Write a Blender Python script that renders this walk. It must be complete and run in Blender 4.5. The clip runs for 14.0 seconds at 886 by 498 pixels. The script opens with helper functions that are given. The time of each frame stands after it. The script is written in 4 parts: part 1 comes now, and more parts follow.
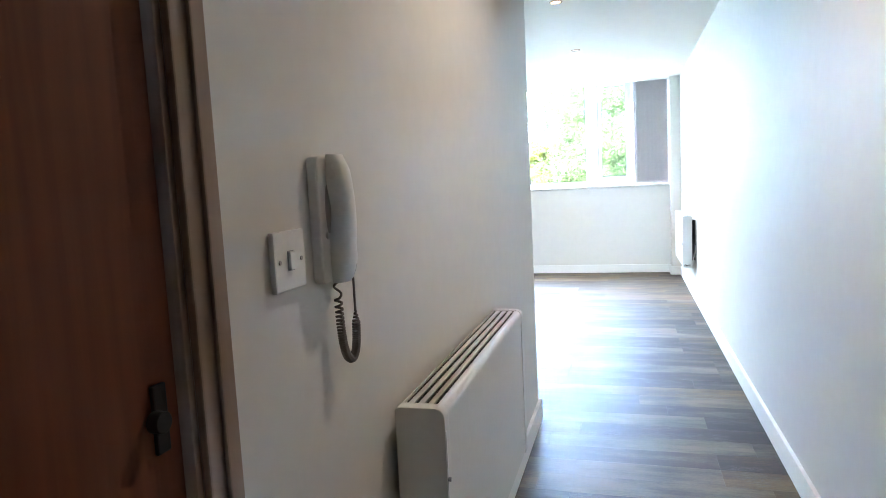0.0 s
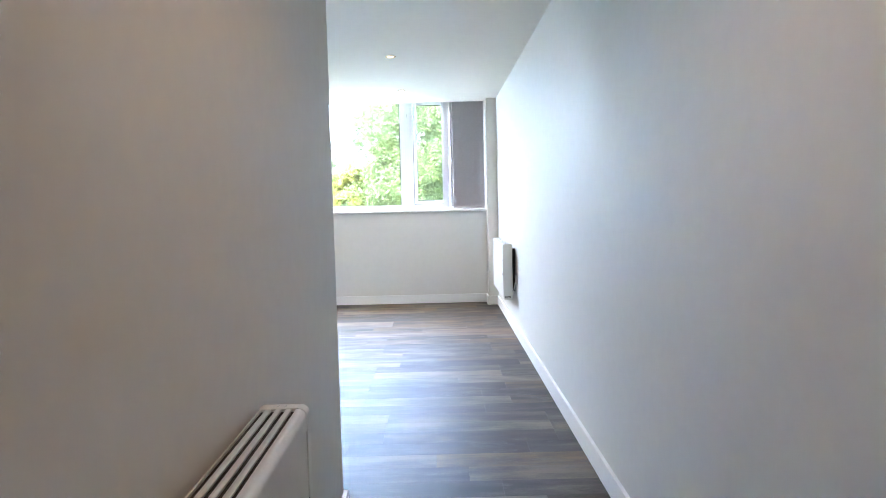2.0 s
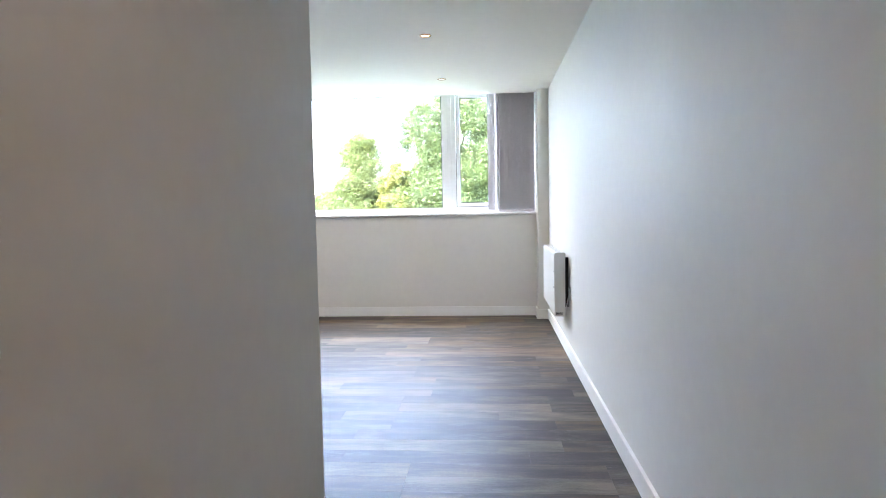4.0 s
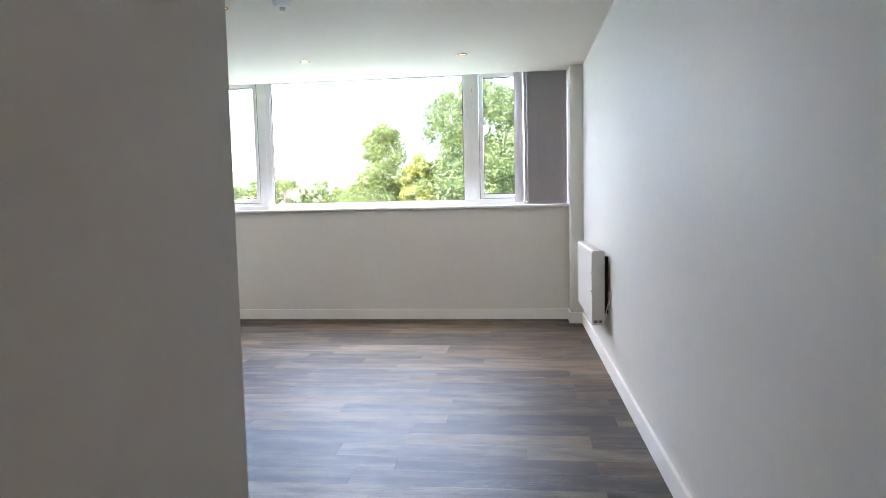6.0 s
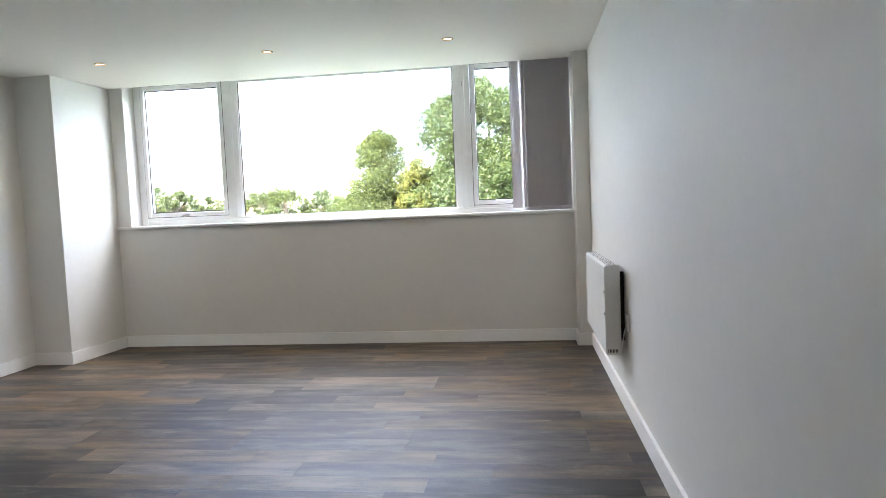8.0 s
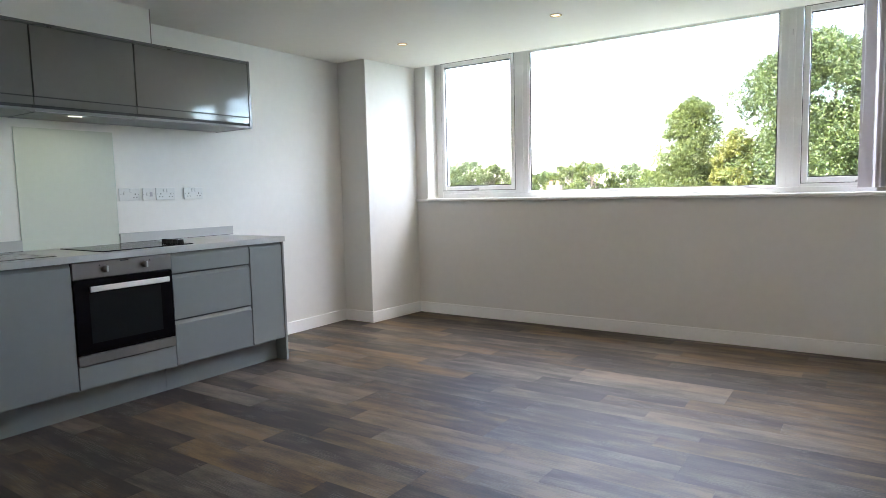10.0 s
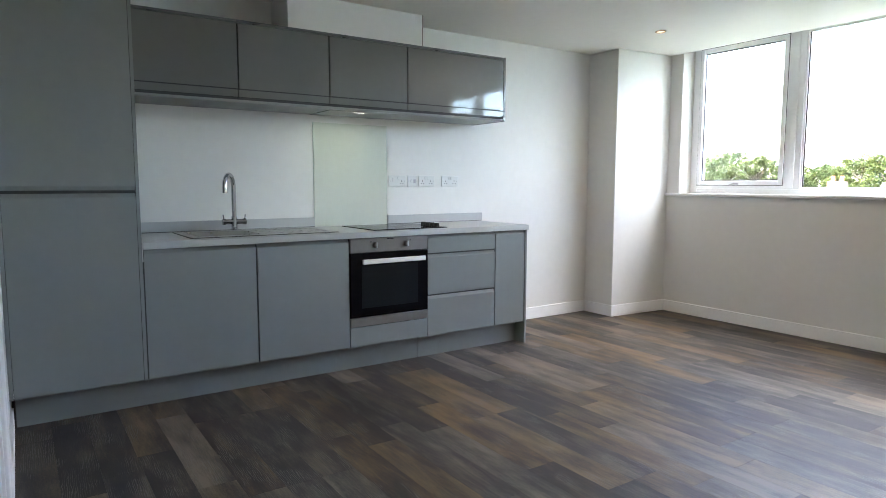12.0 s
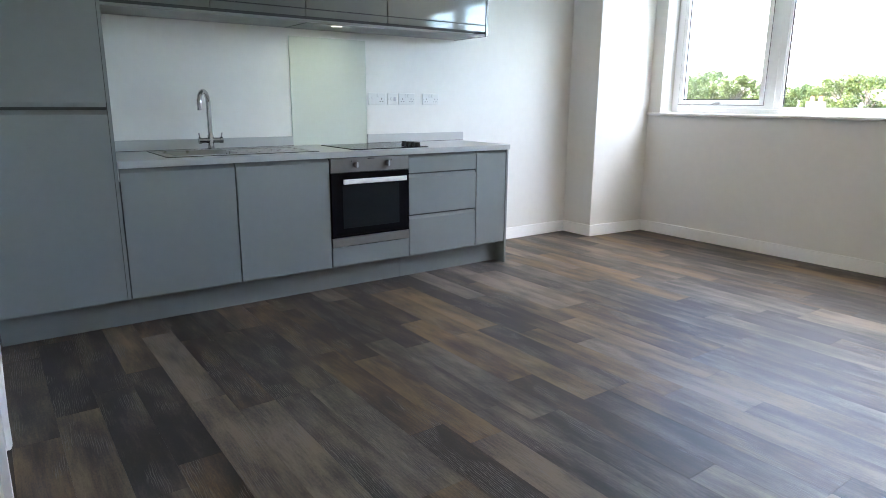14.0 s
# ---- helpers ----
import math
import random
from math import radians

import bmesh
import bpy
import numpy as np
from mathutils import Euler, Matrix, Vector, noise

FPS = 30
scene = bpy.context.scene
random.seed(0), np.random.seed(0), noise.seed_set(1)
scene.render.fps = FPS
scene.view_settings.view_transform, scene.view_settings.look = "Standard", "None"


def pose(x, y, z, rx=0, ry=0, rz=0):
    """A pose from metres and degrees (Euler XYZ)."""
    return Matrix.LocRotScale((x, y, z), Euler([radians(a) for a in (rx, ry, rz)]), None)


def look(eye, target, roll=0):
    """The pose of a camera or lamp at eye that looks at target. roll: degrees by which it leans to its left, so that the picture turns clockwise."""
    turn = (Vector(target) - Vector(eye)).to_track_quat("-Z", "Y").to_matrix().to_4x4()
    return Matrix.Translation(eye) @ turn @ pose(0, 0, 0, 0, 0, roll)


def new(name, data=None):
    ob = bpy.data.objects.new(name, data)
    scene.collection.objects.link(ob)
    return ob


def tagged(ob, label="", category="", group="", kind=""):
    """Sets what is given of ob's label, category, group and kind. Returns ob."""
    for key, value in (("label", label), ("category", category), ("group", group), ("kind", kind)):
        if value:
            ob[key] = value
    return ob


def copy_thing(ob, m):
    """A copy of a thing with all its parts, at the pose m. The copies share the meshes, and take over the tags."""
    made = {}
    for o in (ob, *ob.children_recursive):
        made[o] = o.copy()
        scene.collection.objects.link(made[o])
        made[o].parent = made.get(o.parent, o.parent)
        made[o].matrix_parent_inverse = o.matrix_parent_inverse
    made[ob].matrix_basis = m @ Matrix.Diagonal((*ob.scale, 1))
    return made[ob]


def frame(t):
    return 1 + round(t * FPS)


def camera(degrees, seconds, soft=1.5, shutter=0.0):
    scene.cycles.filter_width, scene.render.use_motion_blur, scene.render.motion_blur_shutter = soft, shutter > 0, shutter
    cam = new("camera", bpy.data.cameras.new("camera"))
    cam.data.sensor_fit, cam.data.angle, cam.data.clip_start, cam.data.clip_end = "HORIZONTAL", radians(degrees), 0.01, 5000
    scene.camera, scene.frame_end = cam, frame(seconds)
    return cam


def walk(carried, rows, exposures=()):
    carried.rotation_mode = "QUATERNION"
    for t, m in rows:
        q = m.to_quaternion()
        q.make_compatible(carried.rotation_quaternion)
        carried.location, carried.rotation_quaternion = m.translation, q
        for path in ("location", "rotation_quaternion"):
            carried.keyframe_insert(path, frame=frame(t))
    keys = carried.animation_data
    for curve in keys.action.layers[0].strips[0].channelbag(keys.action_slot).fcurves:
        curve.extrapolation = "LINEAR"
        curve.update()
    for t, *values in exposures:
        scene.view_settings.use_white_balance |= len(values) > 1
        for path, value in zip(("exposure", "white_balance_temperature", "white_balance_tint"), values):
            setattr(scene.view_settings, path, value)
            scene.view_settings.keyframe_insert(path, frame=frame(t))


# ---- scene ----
cam = camera(69.9, 14.0, soft=0.6)
PATH = [
    (0, (-0.633, -8.517, 1.265), (-1.195, -6.608, 1.061), -2.9),
    (0.5, (-0.619, -8.313, 1.266), (-1.082, -6.376, 1.086), -3.5),
    (1, (-0.62, -8.103, 1.269), (-0.982, -6.142, 1.125), -2.2),
    (1.5, (-0.679, -7.872, 1.256), (-0.845, -5.885, 1.099), -0.4),
    (2, (-0.708, -7.696, 1.245), (-0.694, -5.702, 1.093), -1.3),
    (2.5, (-0.688, -7.522, 1.222), (-0.714, -5.531, 1.037), -1.8),
    (3, (-0.629, -7.34, 1.237), (-0.751, -5.349, 1.088), -1.3),
    (3.2, (-0.623, -7.265, 1.228), (-0.77, -5.274, 1.098), -1.2),
    (5.3, (-0.647, -6.538, 1.214), (-0.791, -4.548, 1.066), -0.9),
    (5.5, (-0.631, -6.469, 1.203), (-0.812, -4.482, 1.064), -1.0),
    (6, (-0.623, -6.311, 1.208), (-0.856, -4.331, 1.052), -1.3),
    (6.5, (-0.65, -6.112, 1.2), (-0.779, -4.12, 1.069), -1.3),
    (7, (-0.672, -5.934, 1.202), (-0.777, -3.942, 1.047), -1.3),
    (7.2, (-0.653, -5.859, 1.188), (-0.753, -3.866, 1.041), -1.8),
    (9.3, (-0.543, -5.214, 1.228), (-1.237, -3.345, 1.064), -1.7),
    (9.5, (-0.568, -5.189, 1.226), (-1.339, -3.353, 1.045), -1.6),
    (10, (-0.531, -5.136, 1.215), (-1.655, -3.492, 1.032), -1.4),
    (10.5, (-0.471, -5.124, 1.224), (-1.829, -3.666, 1.063), -0.9),
    (11, (-0.451, -5.141, 1.227), (-1.916, -3.79, 1.056), -1.1),
    (11.5, (-0.454, -5.176, 1.216), (-2.016, -3.946, 1.005), -0.7),
    (12, (-0.457, -5.203, 1.222), (-2.108, -4.093, 1.017), 0.1),
    (12.5, (-0.46, -5.221, 1.226), (-2.141, -4.175, 0.941), 0.6),
    (13, (-0.461, -5.218, 1.228), (-2.102, -4.153, 0.815), 0.8),
    (13.5, (-0.456, -5.219, 1.226), (-2.048, -4.12, 0.718), 0.7),
    (14, (-0.459, -5.225, 1.222), (-2.037, -4.082, 0.77), 0.4),
]
EXPOSURES = [(0, 6.58, 5420, 5), (0.5, 6.42, 5420, 6), (1.5, 5.96, 5640, 9), (3, 5.66, 5920, 11), (5.5, 5.1, 6320, 14), (7, 4.79, 6450, 12), (9.5, 4.42, 6600, 13), (12, 4.74, 6450, 12), (14, 4.86, 6250, 11)]
walk(cam, [(t, look(eye, target, roll)) for t, eye, target, roll in PATH],
     exposures=EXPOSURES)

# in the places that follow: x = 0 is the long wall, y = 0 the window wall, z = 0 the floor

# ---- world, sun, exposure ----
SKY_FILL_POWER = 15.5
world = bpy.data.worlds.new("sky")
scene.world = world
world.use_nodes = True
wn = world.node_tree.nodes
sky = wn.new("ShaderNodeTexSky")
sky.sky_type = "NISHITA"
sky.sun_disc = False
SUN_ELEVATION, SUN_ROTATION = radians(48), radians(215)
sky.sun_elevation, sky.sun_rotation = SUN_ELEVATION, SUN_ROTATION
sky.air_density, sky.dust_density, sky.ozone_density = 1.0, 1.2, 1.2
wn["Background"].inputs["Strength"].default_value = 0.15
world.node_tree.links.new(sky.outputs[0], wn["Background"].inputs["Color"])
sun = new("sun", bpy.data.lights.new("sun", "SUN"))
sun.data.energy, sun.data.angle, sun.data.color = 1.5, radians(0.5), (1.0, 0.95, 0.86)
to_sun = Vector((math.sin(SUN_ROTATION) * math.cos(SUN_ELEVATION), math.cos(SUN_ROTATION) * math.cos(SUN_ELEVATION), math.sin(SUN_ELEVATION)))
sun.matrix_world = look((0, 0, 30), Vector((0, 0, 30)) - to_sun)

# added area lamp over the window's head, unseen, boosting the sky's light indoors
sky_fill = new("sky_fill_lamp", bpy.data.lights.new("sky_fill_lamp", "AREA"))
sky_fill.data.shape, sky_fill.data.size, sky_fill.data.size_y = "RECTANGLE", 3.5, 1.9
sky_fill.data.energy, sky_fill.data.color = SKY_FILL_POWER, (0.97, 0.985, 1.0)
sky_fill.matrix_world = look((-2.25, 1.25, 3.65), (-2.25, -1.6, 1.35))

HOODLIGHT = 0.055

# ---- sizes ----
X_WEST = -4.735          # wall behind the kitchen
Y_CROSS = -5.285         # wall beside the tall unit
X_HALL, Y_HALL = -1.108, -5.26   # corner of the hall partition
Z_CEIL = 2.422
Y_BACK = -9.9
WIN_L, WIN_R, WIN_B, WIN_T = -4.205, -0.118, 1.138, 2.51
PIER_Y, PIER_S, PIER_N = -0.672, -4.395, -4.337   # front of the corner pier and the two ends of its slightly skewed face
PIL_Y = -0.215           # front of the pilaster


# ---- materials ----
def material(name, colour, rough=0.5, metal=0.0, coat=0.0, scale=6.0, amount=0.06, bump=0.0, bump_scale=200.0, spec=0.5):
    m = bpy.data.materials.new(name)
    m.use_nodes = True
    n, l = m.node_tree.nodes, m.node_tree.links
    b = n["Principled BSDF"]
    b.inputs["Metallic"].default_value = metal
    b.inputs["Coat Weight"].default_value = coat
    b.inputs["Coat Roughness"].default_value = 0.03
    b.inputs["Specular IOR Level"].default_value = spec
    tc = n.new("ShaderNodeTexCoord")
    big = n.new("ShaderNodeTexNoise")
    big.inputs["Scale"].default_value, big.inputs["Detail"].default_value = scale, 5
    fine = n.new("ShaderNodeTexNoise")
    fine.inputs["Scale"].default_value, fine.inputs["Detail"].default_value = scale * 14, 3
    add = n.new("ShaderNodeMath")
    add.operation = "ADD"
    l.new(tc.outputs["Object"], big.inputs["Vector"])
    l.new(tc.outputs["Object"], fine.inputs["Vector"])
    l.new(big.outputs["Fac"], add.inputs[0])
    l.new(fine.outputs["Fac"], add.inputs[1])
    rng = n.new("ShaderNodeMapRange")
    rng.inputs["From Min"].default_value, rng.inputs["From Max"].default_value = 0.6, 1.4
    rng.inputs["To Min"].default_value, rng.inputs["To Max"].default_value = 1 - amount, 1 + amount
    l.new(add.outputs[0], rng.inputs["Value"])
    mul = n.new("ShaderNodeVectorMath")
    mul.operation = "SCALE"
    mul.inputs[0].default_value = colour
    l.new(rng.outputs[0], mul.inputs["Scale"])
    l.new(mul.outputs[0], b.inputs["Base Color"])
    rr = n.new("ShaderNodeMapRange")
    rr.inputs["From Min"].default_value, rr.inputs["From Max"].default_value = 0.3, 0.7
    rr.inputs["To Min"].default_value, rr.inputs["To Max"].default_value = rough * 0.85, rough * 1.15
    l.new(big.outputs["Fac"], rr.inputs["Value"])
    l.new(rr.outputs[0], b.inputs["Roughness"])
    if bump:
        bn = n.new("ShaderNodeTexNoise")
        bn.inputs["Scale"].default_value, bn.inputs["Detail"].default_value = bump_scale, 4
        l.new(tc.outputs["Object"], bn.inputs["Vector"])
        bp = n.new("ShaderNodeBump")
        bp.inputs["Strength"].default_value, bp.inputs["Distance"].default_value = bump, 0.002
        l.new(bn.outputs["Fac"], bp.inputs["Height"])
        l.new(bp.outputs[0], b.inputs["Normal"])
    return m


def glow(name, colour, strength):
    m = bpy.data.materials.new(name)
    m.use_nodes = True
    b = m.node_tree.nodes["Principled BSDF"]
    b.inputs["Base Color"].default_value = (0.8, 0.8, 0.8, 1)
    b.inputs["Emission Color"].default_value = (*colour, 1)
    b.inputs["Emission Strength"].default_value = strength
    return m


def clear_glass(name, tint):
    m = bpy.data.materials.new(name)
    m.use_nodes = True
    b = m.node_tree.nodes["Principled BSDF"]
    b.inputs["Base Color"].default_value = (*tint, 1)
    b.inputs["Roughness"].default_value = 0.0
    b.inputs["IOR"].default_value = 1.45
    b.inputs["Transmission Weight"].default_value = 1.0
    return m


def plank_material():
    m = bpy.data.materials.new("vinyl oak plank")
    m.use_nodes = True
    n, l = m.node_tree.nodes, m.node_tree.links
    b = n["Principled BSDF"]
    tc, info = n.new("ShaderNodeTexCoord"), n.new("ShaderNodeObjectInfo")
    shift = n.new("ShaderNodeVectorMath")
    shift.operation = "SCALE"
    shift.inputs[0].default_value = (61.0, 37.0, 19.0)
    l.new(info.outputs["Random"], shift.inputs["Scale"])
    at = n.new("ShaderNodeVectorMath")
    at.operation = "ADD"
    l.new(tc.outputs["Object"], at.inputs[0])
    l.new(shift.outputs[0], at.inputs[1])

    def stretched(sx, sy, scale, detail, distortion=0.0):
        mp = n.new("ShaderNodeMapping")
        mp.inputs["Scale"].default_value = (sx, sy, 1)
        l.new(at.outputs[0], mp.inputs["Vector"])
        t = n.new("ShaderNodeTexNoise")
        t.inputs["Scale"].default_value, t.inputs["Detail"].default_value = scale, detail
        t.inputs["Distortion"].default_value = distortion
        l.new(mp.outputs[0], t.inputs["Vector"])
        return t.outputs["Fac"]

    cloud = stretched(1.0, 5.0, 2.2, 3, 0.4)       # long dark and light drifts along a board
    grain = stretched(1.6, 17.0, 7.0, 8, 0.5)      # fine grain
    mp = n.new("ShaderNodeMapping")
    mp.inputs["Scale"].default_value = (0.9, 7.0, 1)
    l.new(at.outputs[0], mp.inputs["Vector"])
    rings = n.new("ShaderNodeTexWave")
    rings.wave_type, rings.rings_direction = "RINGS", "SPHERICAL"
    rings.inputs["Scale"].default_value, rings.inputs["Distortion"].default_value = 6.0, 8.0
    rings.inputs["Detail"].default_value, rings.inputs["Detail Scale"].default_value = 3.0, 1.8
    l.new(mp.outputs[0], rings.inputs["Vector"])

    def maths(op, a, c):
        x = n.new("ShaderNodeMath")
        x.operation = op
        for i, v in enumerate((a, c)):
            if isinstance(v, (int, float)):
                x.inputs[i].default_value = v
            else:
                l.new(v, x.inputs[i])
        return x.outputs[0]

    drift = stretched(1.0, 2.2, 3.4, 2, 0.2)       # blotches across a board
    tone = maths("ADD", maths("MULTIPLY", info.outputs["Random"], 0.48), maths("MULTIPLY", maths("SUBTRACT", cloud, 0.5), 1.05))
    tone = maths("ADD", tone, maths("MULTIPLY", maths("SUBTRACT", drift, 0.5), 0.60))
    tone = maths("ADD", maths("ADD", tone, 0.335), maths("MULTIPLY", maths("SUBTRACT", grain, 0.5), 0.55))
    speckle = stretched(1.0, 2.4, 75.0, 2)          # fine speckle in the print
    tone = maths("ADD", tone, maths("MULTIPLY", maths("SUBTRACT", speckle, 0.5), 0.34))
    ramp = n.new("ShaderNodeValToRGB")
    e = ramp.color_ramp.elements
    e[0].position, e[0].color = 0.18, (0.030, 0.026, 0.026, 1)
    e[1].position, e[1].color = 0.95, (0.195, 0.146, 0.105, 1)
    for pos, col in ((0.36, (0.040, 0.034, 0.032, 1)), (0.52, (0.068, 0.054, 0.046, 1)), (0.66, (0.104, 0.079, 0.062, 1)), (0.80, (0.148, 0.110, 0.081, 1))):
        x = e.new(pos)
        x.color = col
    l.new(tone, ramp.inputs["Fac"])
    # pale limed grain on part of the boards
    limed = n.new("ShaderNodeMapRange")
    limed.inputs["From Min"].default_value, limed.inputs["From Max"].default_value = 0.53, 0.61
    l.new(stretched(1.3, 3.0, 2.6, 2, 0.3), limed.inputs["Value"])
    lines = n.new("ShaderNodeMapRange")
    lines.inputs["From Min"].default_value, lines.inputs["From Max"].default_value = 0.72, 0.95
    l.new(rings.outputs["Fac"], lines.inputs["Value"])
    fac = maths("MULTIPLY", maths("MULTIPLY", limed.outputs[0], lines.outputs[0]), 0.62)
    mix = n.new("ShaderNodeMix")
    mix.data_type = "RGBA"
    l.new(fac, mix.inputs["Factor"])
    # boards run from grey to warm brown
    hue = n.new("ShaderNodeHueSaturation")
    warmth = maths("ADD", maths("MULTIPLY", maths("FRACT", maths("MULTIPLY", info.outputs["Random"], 23.7), 0), 0.90), 0.58)
    hue.inputs["Hue"].default_value = 0.508
    l.new(warmth, hue.inputs["Saturation"])
    l.new(ramp.outputs[0], hue.inputs["Color"])
    l.new(hue.outputs[0], mix.inputs[6])
    mix.inputs[7].default_value = (0.19, 0.175, 0.16, 1)
    l.new(mix.outputs[2], b.inputs["Base Color"])
    rough = n.new("ShaderNodeMapRange")
    rough.inputs["To Min"].default_value, rough.inputs["To Max"].default_value = 0.40, 0.56
    l.new(grain, rough.inputs["Value"])
    l.new(rough.outputs[0], b.inputs["Roughness"])
    b.inputs["Specular IOR Level"].default_value = 0.27
    bp = n.new("ShaderNodeBump")
    bp.inputs["Strength"].default_value, bp.inputs["Distance"].default_value = 0.25, 0.0006
    l.new(grain, bp.inputs["Height"])
    l.new(bp.outputs[0], b.inputs["Normal"])
    return m


def wood_material(name, dark, light, rough=0.4):
    m = bpy.data.materials.new(name)
    m.use_nodes = True
    n, l = m.node_tree.nodes, m.node_tree.links
    b = n["Principled BSDF"]
    tc, mp, t = n.new("ShaderNodeTexCoord"), n.new("ShaderNodeMapping"), n.new("ShaderNodeTexNoise")
    mp.inputs["Scale"].default_value = (14, 14, 0.8)
    t.inputs["Scale"].default_value, t.inputs["Detail"].default_value, t.inputs["Distortion"].default_value = 3.0, 6, 0.6
    ramp = n.new("ShaderNodeValToRGB")
    ramp.color_ramp.elements[0].position, ramp.color_ramp.elements[0].color = 0.3, (*dark, 1)
    ramp.color_ramp.elements[1].position, ramp.color_ramp.elements[1].color = 0.7, (*light, 1)
    l.new(tc.outputs["Object"], mp.inputs["Vector"])
    l.new(mp.outputs[0], t.inputs["Vector"])
    l.new(t.outputs["Fac"], ramp.inputs["Fac"])
    l.new(ramp.outputs[0], b.inputs["Base Color"])
    b.inputs["Roughness"].default_value = rough
    b.inputs["Specular IOR Level"].default_value = 0.25
    return m


def leaf_material(name, dark, light):
    m = bpy.data.materials.new(name)
    m.use_nodes = True
    n, l = m.node_tree.nodes, m.node_tree.links
    b = n["Principled BSDF"]
    g = n.new("ShaderNodeNewGeometry")
    ramp = n.new("ShaderNodeValToRGB")
    ramp.color_ramp.elements[0].color, ramp.color_ramp.elements[1].color = (*dark, 1), (*light, 1)
    l.new(g.outputs["Random Per Island"], ramp.inputs["Fac"])
    l.new(ramp.outputs[0], b.inputs["Base Color"])
    b.inputs["Roughness"].default_value = 0.5
    tr = n.new("ShaderNodeBsdfTranslucent")
    l.new(ramp.outputs[0], tr.inputs["Color"])
    mix = n.new("ShaderNodeMixShader")
    mix.inputs[0].default_value = 0.35
    l.new(b.outputs[0], mix.inputs[1])
    l.new(tr.outputs[0], mix.inputs[2])
    l.new(mix.outputs[0], n["Material Output"].inputs["Surface"])
    return m


WALL = material("white wall paint", (0.765, 0.748, 0.712), 0.6, scale=1.3, amount=0.025, bump=0.05, bump_scale=260, spec=0.25)
CEILING = material("white ceiling paint", (0.855, 0.818, 0.760), 0.75, scale=1.1, amount=0.02, bump=0.1, bump_scale=220)
GLOSSWHITE = material("white satin trim paint", (0.91, 0.90, 0.885), 0.55, scale=3, amount=0.03, bump=0.05, bump_scale=120, spec=0.14)
UPVC = material("white upvc", (0.91, 0.91, 0.905), 0.25, scale=4, amount=0.03)
GASKET = material("black rubber gasket", (0.02, 0.02, 0.02), 0.6, scale=20)
GLASS = clear_glass("window glass", (1.0, 1.0, 1.0))
SPLASH = material("pale green back-painted glass", (0.585, 0.605, 0.530), 0.36, scale=2, amount=0.02, spec=0.3)
SPLASH_EDGE = material("green glass edge", (0.58, 0.66, 0.60), 0.35, scale=9)
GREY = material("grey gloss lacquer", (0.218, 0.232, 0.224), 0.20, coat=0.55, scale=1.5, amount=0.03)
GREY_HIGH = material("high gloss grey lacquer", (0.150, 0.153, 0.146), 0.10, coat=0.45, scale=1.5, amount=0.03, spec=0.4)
CARCASS = material("dark gap in carcass", (0.035, 0.037, 0.038), 0.6, scale=8)
RAIL = material("grey handle rail", (0.120, 0.130, 0.132), 0.3, coat=0.3, scale=3)
WORKTOP = material("pale grey laminate worktop", (0.45, 0.45, 0.44), 0.36, scale=60, amount=0.03)
STEEL = material("brushed stainless steel", (0.40, 0.39, 0.375), 0.36, metal=1.0, scale=30, amount=0.05)
OVENSTEEL = material("dull oven steel", (0.195, 0.182, 0.168), 0.52, metal=1.0, scale=30, amount=0.05)
SINKSTEEL = material("sink stainless steel", (0.36, 0.355, 0.335), 0.30, metal=1.0, scale=30, amount=0.06)
PALEPANEL = material("grey melamine", (0.21, 0.215, 0.21), 0.4, scale=4, amount=0.03)
CHROME = material("polished chrome", (0.48, 0.48, 0.49), 0.07, metal=1.0, scale=10, amount=0.02)
BLACKGLASS = material("black oven glass", (0.004, 0.004, 0.005), 0.10, scale=5, spec=0.07)
OVENWINDOW = material("dark oven window", (0.010, 0.012, 0.013), 0.16, scale=5, spec=0.14)
BLACK = material("black plastic", (0.012, 0.012, 0.012), 0.5, scale=20, spec=0.3)
SOCKETWHITE = material("slightly dulled white plastic", (0.69, 0.685, 0.66), 0.35, scale=8, amount=0.03)
BAR = material("satin aluminium bar", (0.80, 0.79, 0.77), 0.45, metal=1.0, scale=30, amount=0.04)
PLASTIC = material("white moulded plastic", (0.85, 0.845, 0.835), 0.3, scale=8, amount=0.03)
OLDPLASTIC = material("off-white intercom plastic", (0.79, 0.775, 0.785), 0.38, scale=8, amount=0.04)
GREYPLASTIC = material("grey plastic", (0.42, 0.41, 0.43), 0.4, scale=8, amount=0.04)
HEATERWHITE = material("white powder-coated steel", (0.76, 0.75, 0.72), 0.35, scale=5, amount=0.03, bump=0.1, bump_scale=500)
DARKGAP = material("dark slot", (0.020, 0.016, 0.013), 0.7, scale=10)
CABLE = material("grey-brown cord", (0.20, 0.18, 0.16), 0.5, scale=30, amount=0.1)
BLIND = material("grey blind fabric", (0.76, 0.71, 0.735), 0.8, scale=40, amount=0.08, bump=0.3, bump_scale=900)
bn, bl = BLIND.node_tree.nodes, BLIND.node_tree.links
through_cloth, cloth = bn.new("ShaderNodeBsdfTranslucent"), bn.new("ShaderNodeMixShader")
through_cloth.inputs["Color"].default_value = (0.42, 0.40, 0.42, 1)
cloth.inputs[0].default_value = 0.30
bl.new(bn["Principled BSDF"].outputs[0], cloth.inputs[1])
bl.new(through_cloth.outputs[0], cloth.inputs[2])
bl.new(cloth.outputs[0], bn["Material Output"].inputs["Surface"])
DOORWOOD = wood_material("dark walnut veneer", (0.115, 0.034, 0.013), (0.180, 0.055, 0.020), 0.55)
FRAMEWOOD = wood_material("brown painted door frame", (0.30, 0.215, 0.165), (0.37, 0.28, 0.22), 0.5)
PLANK = plank_material()
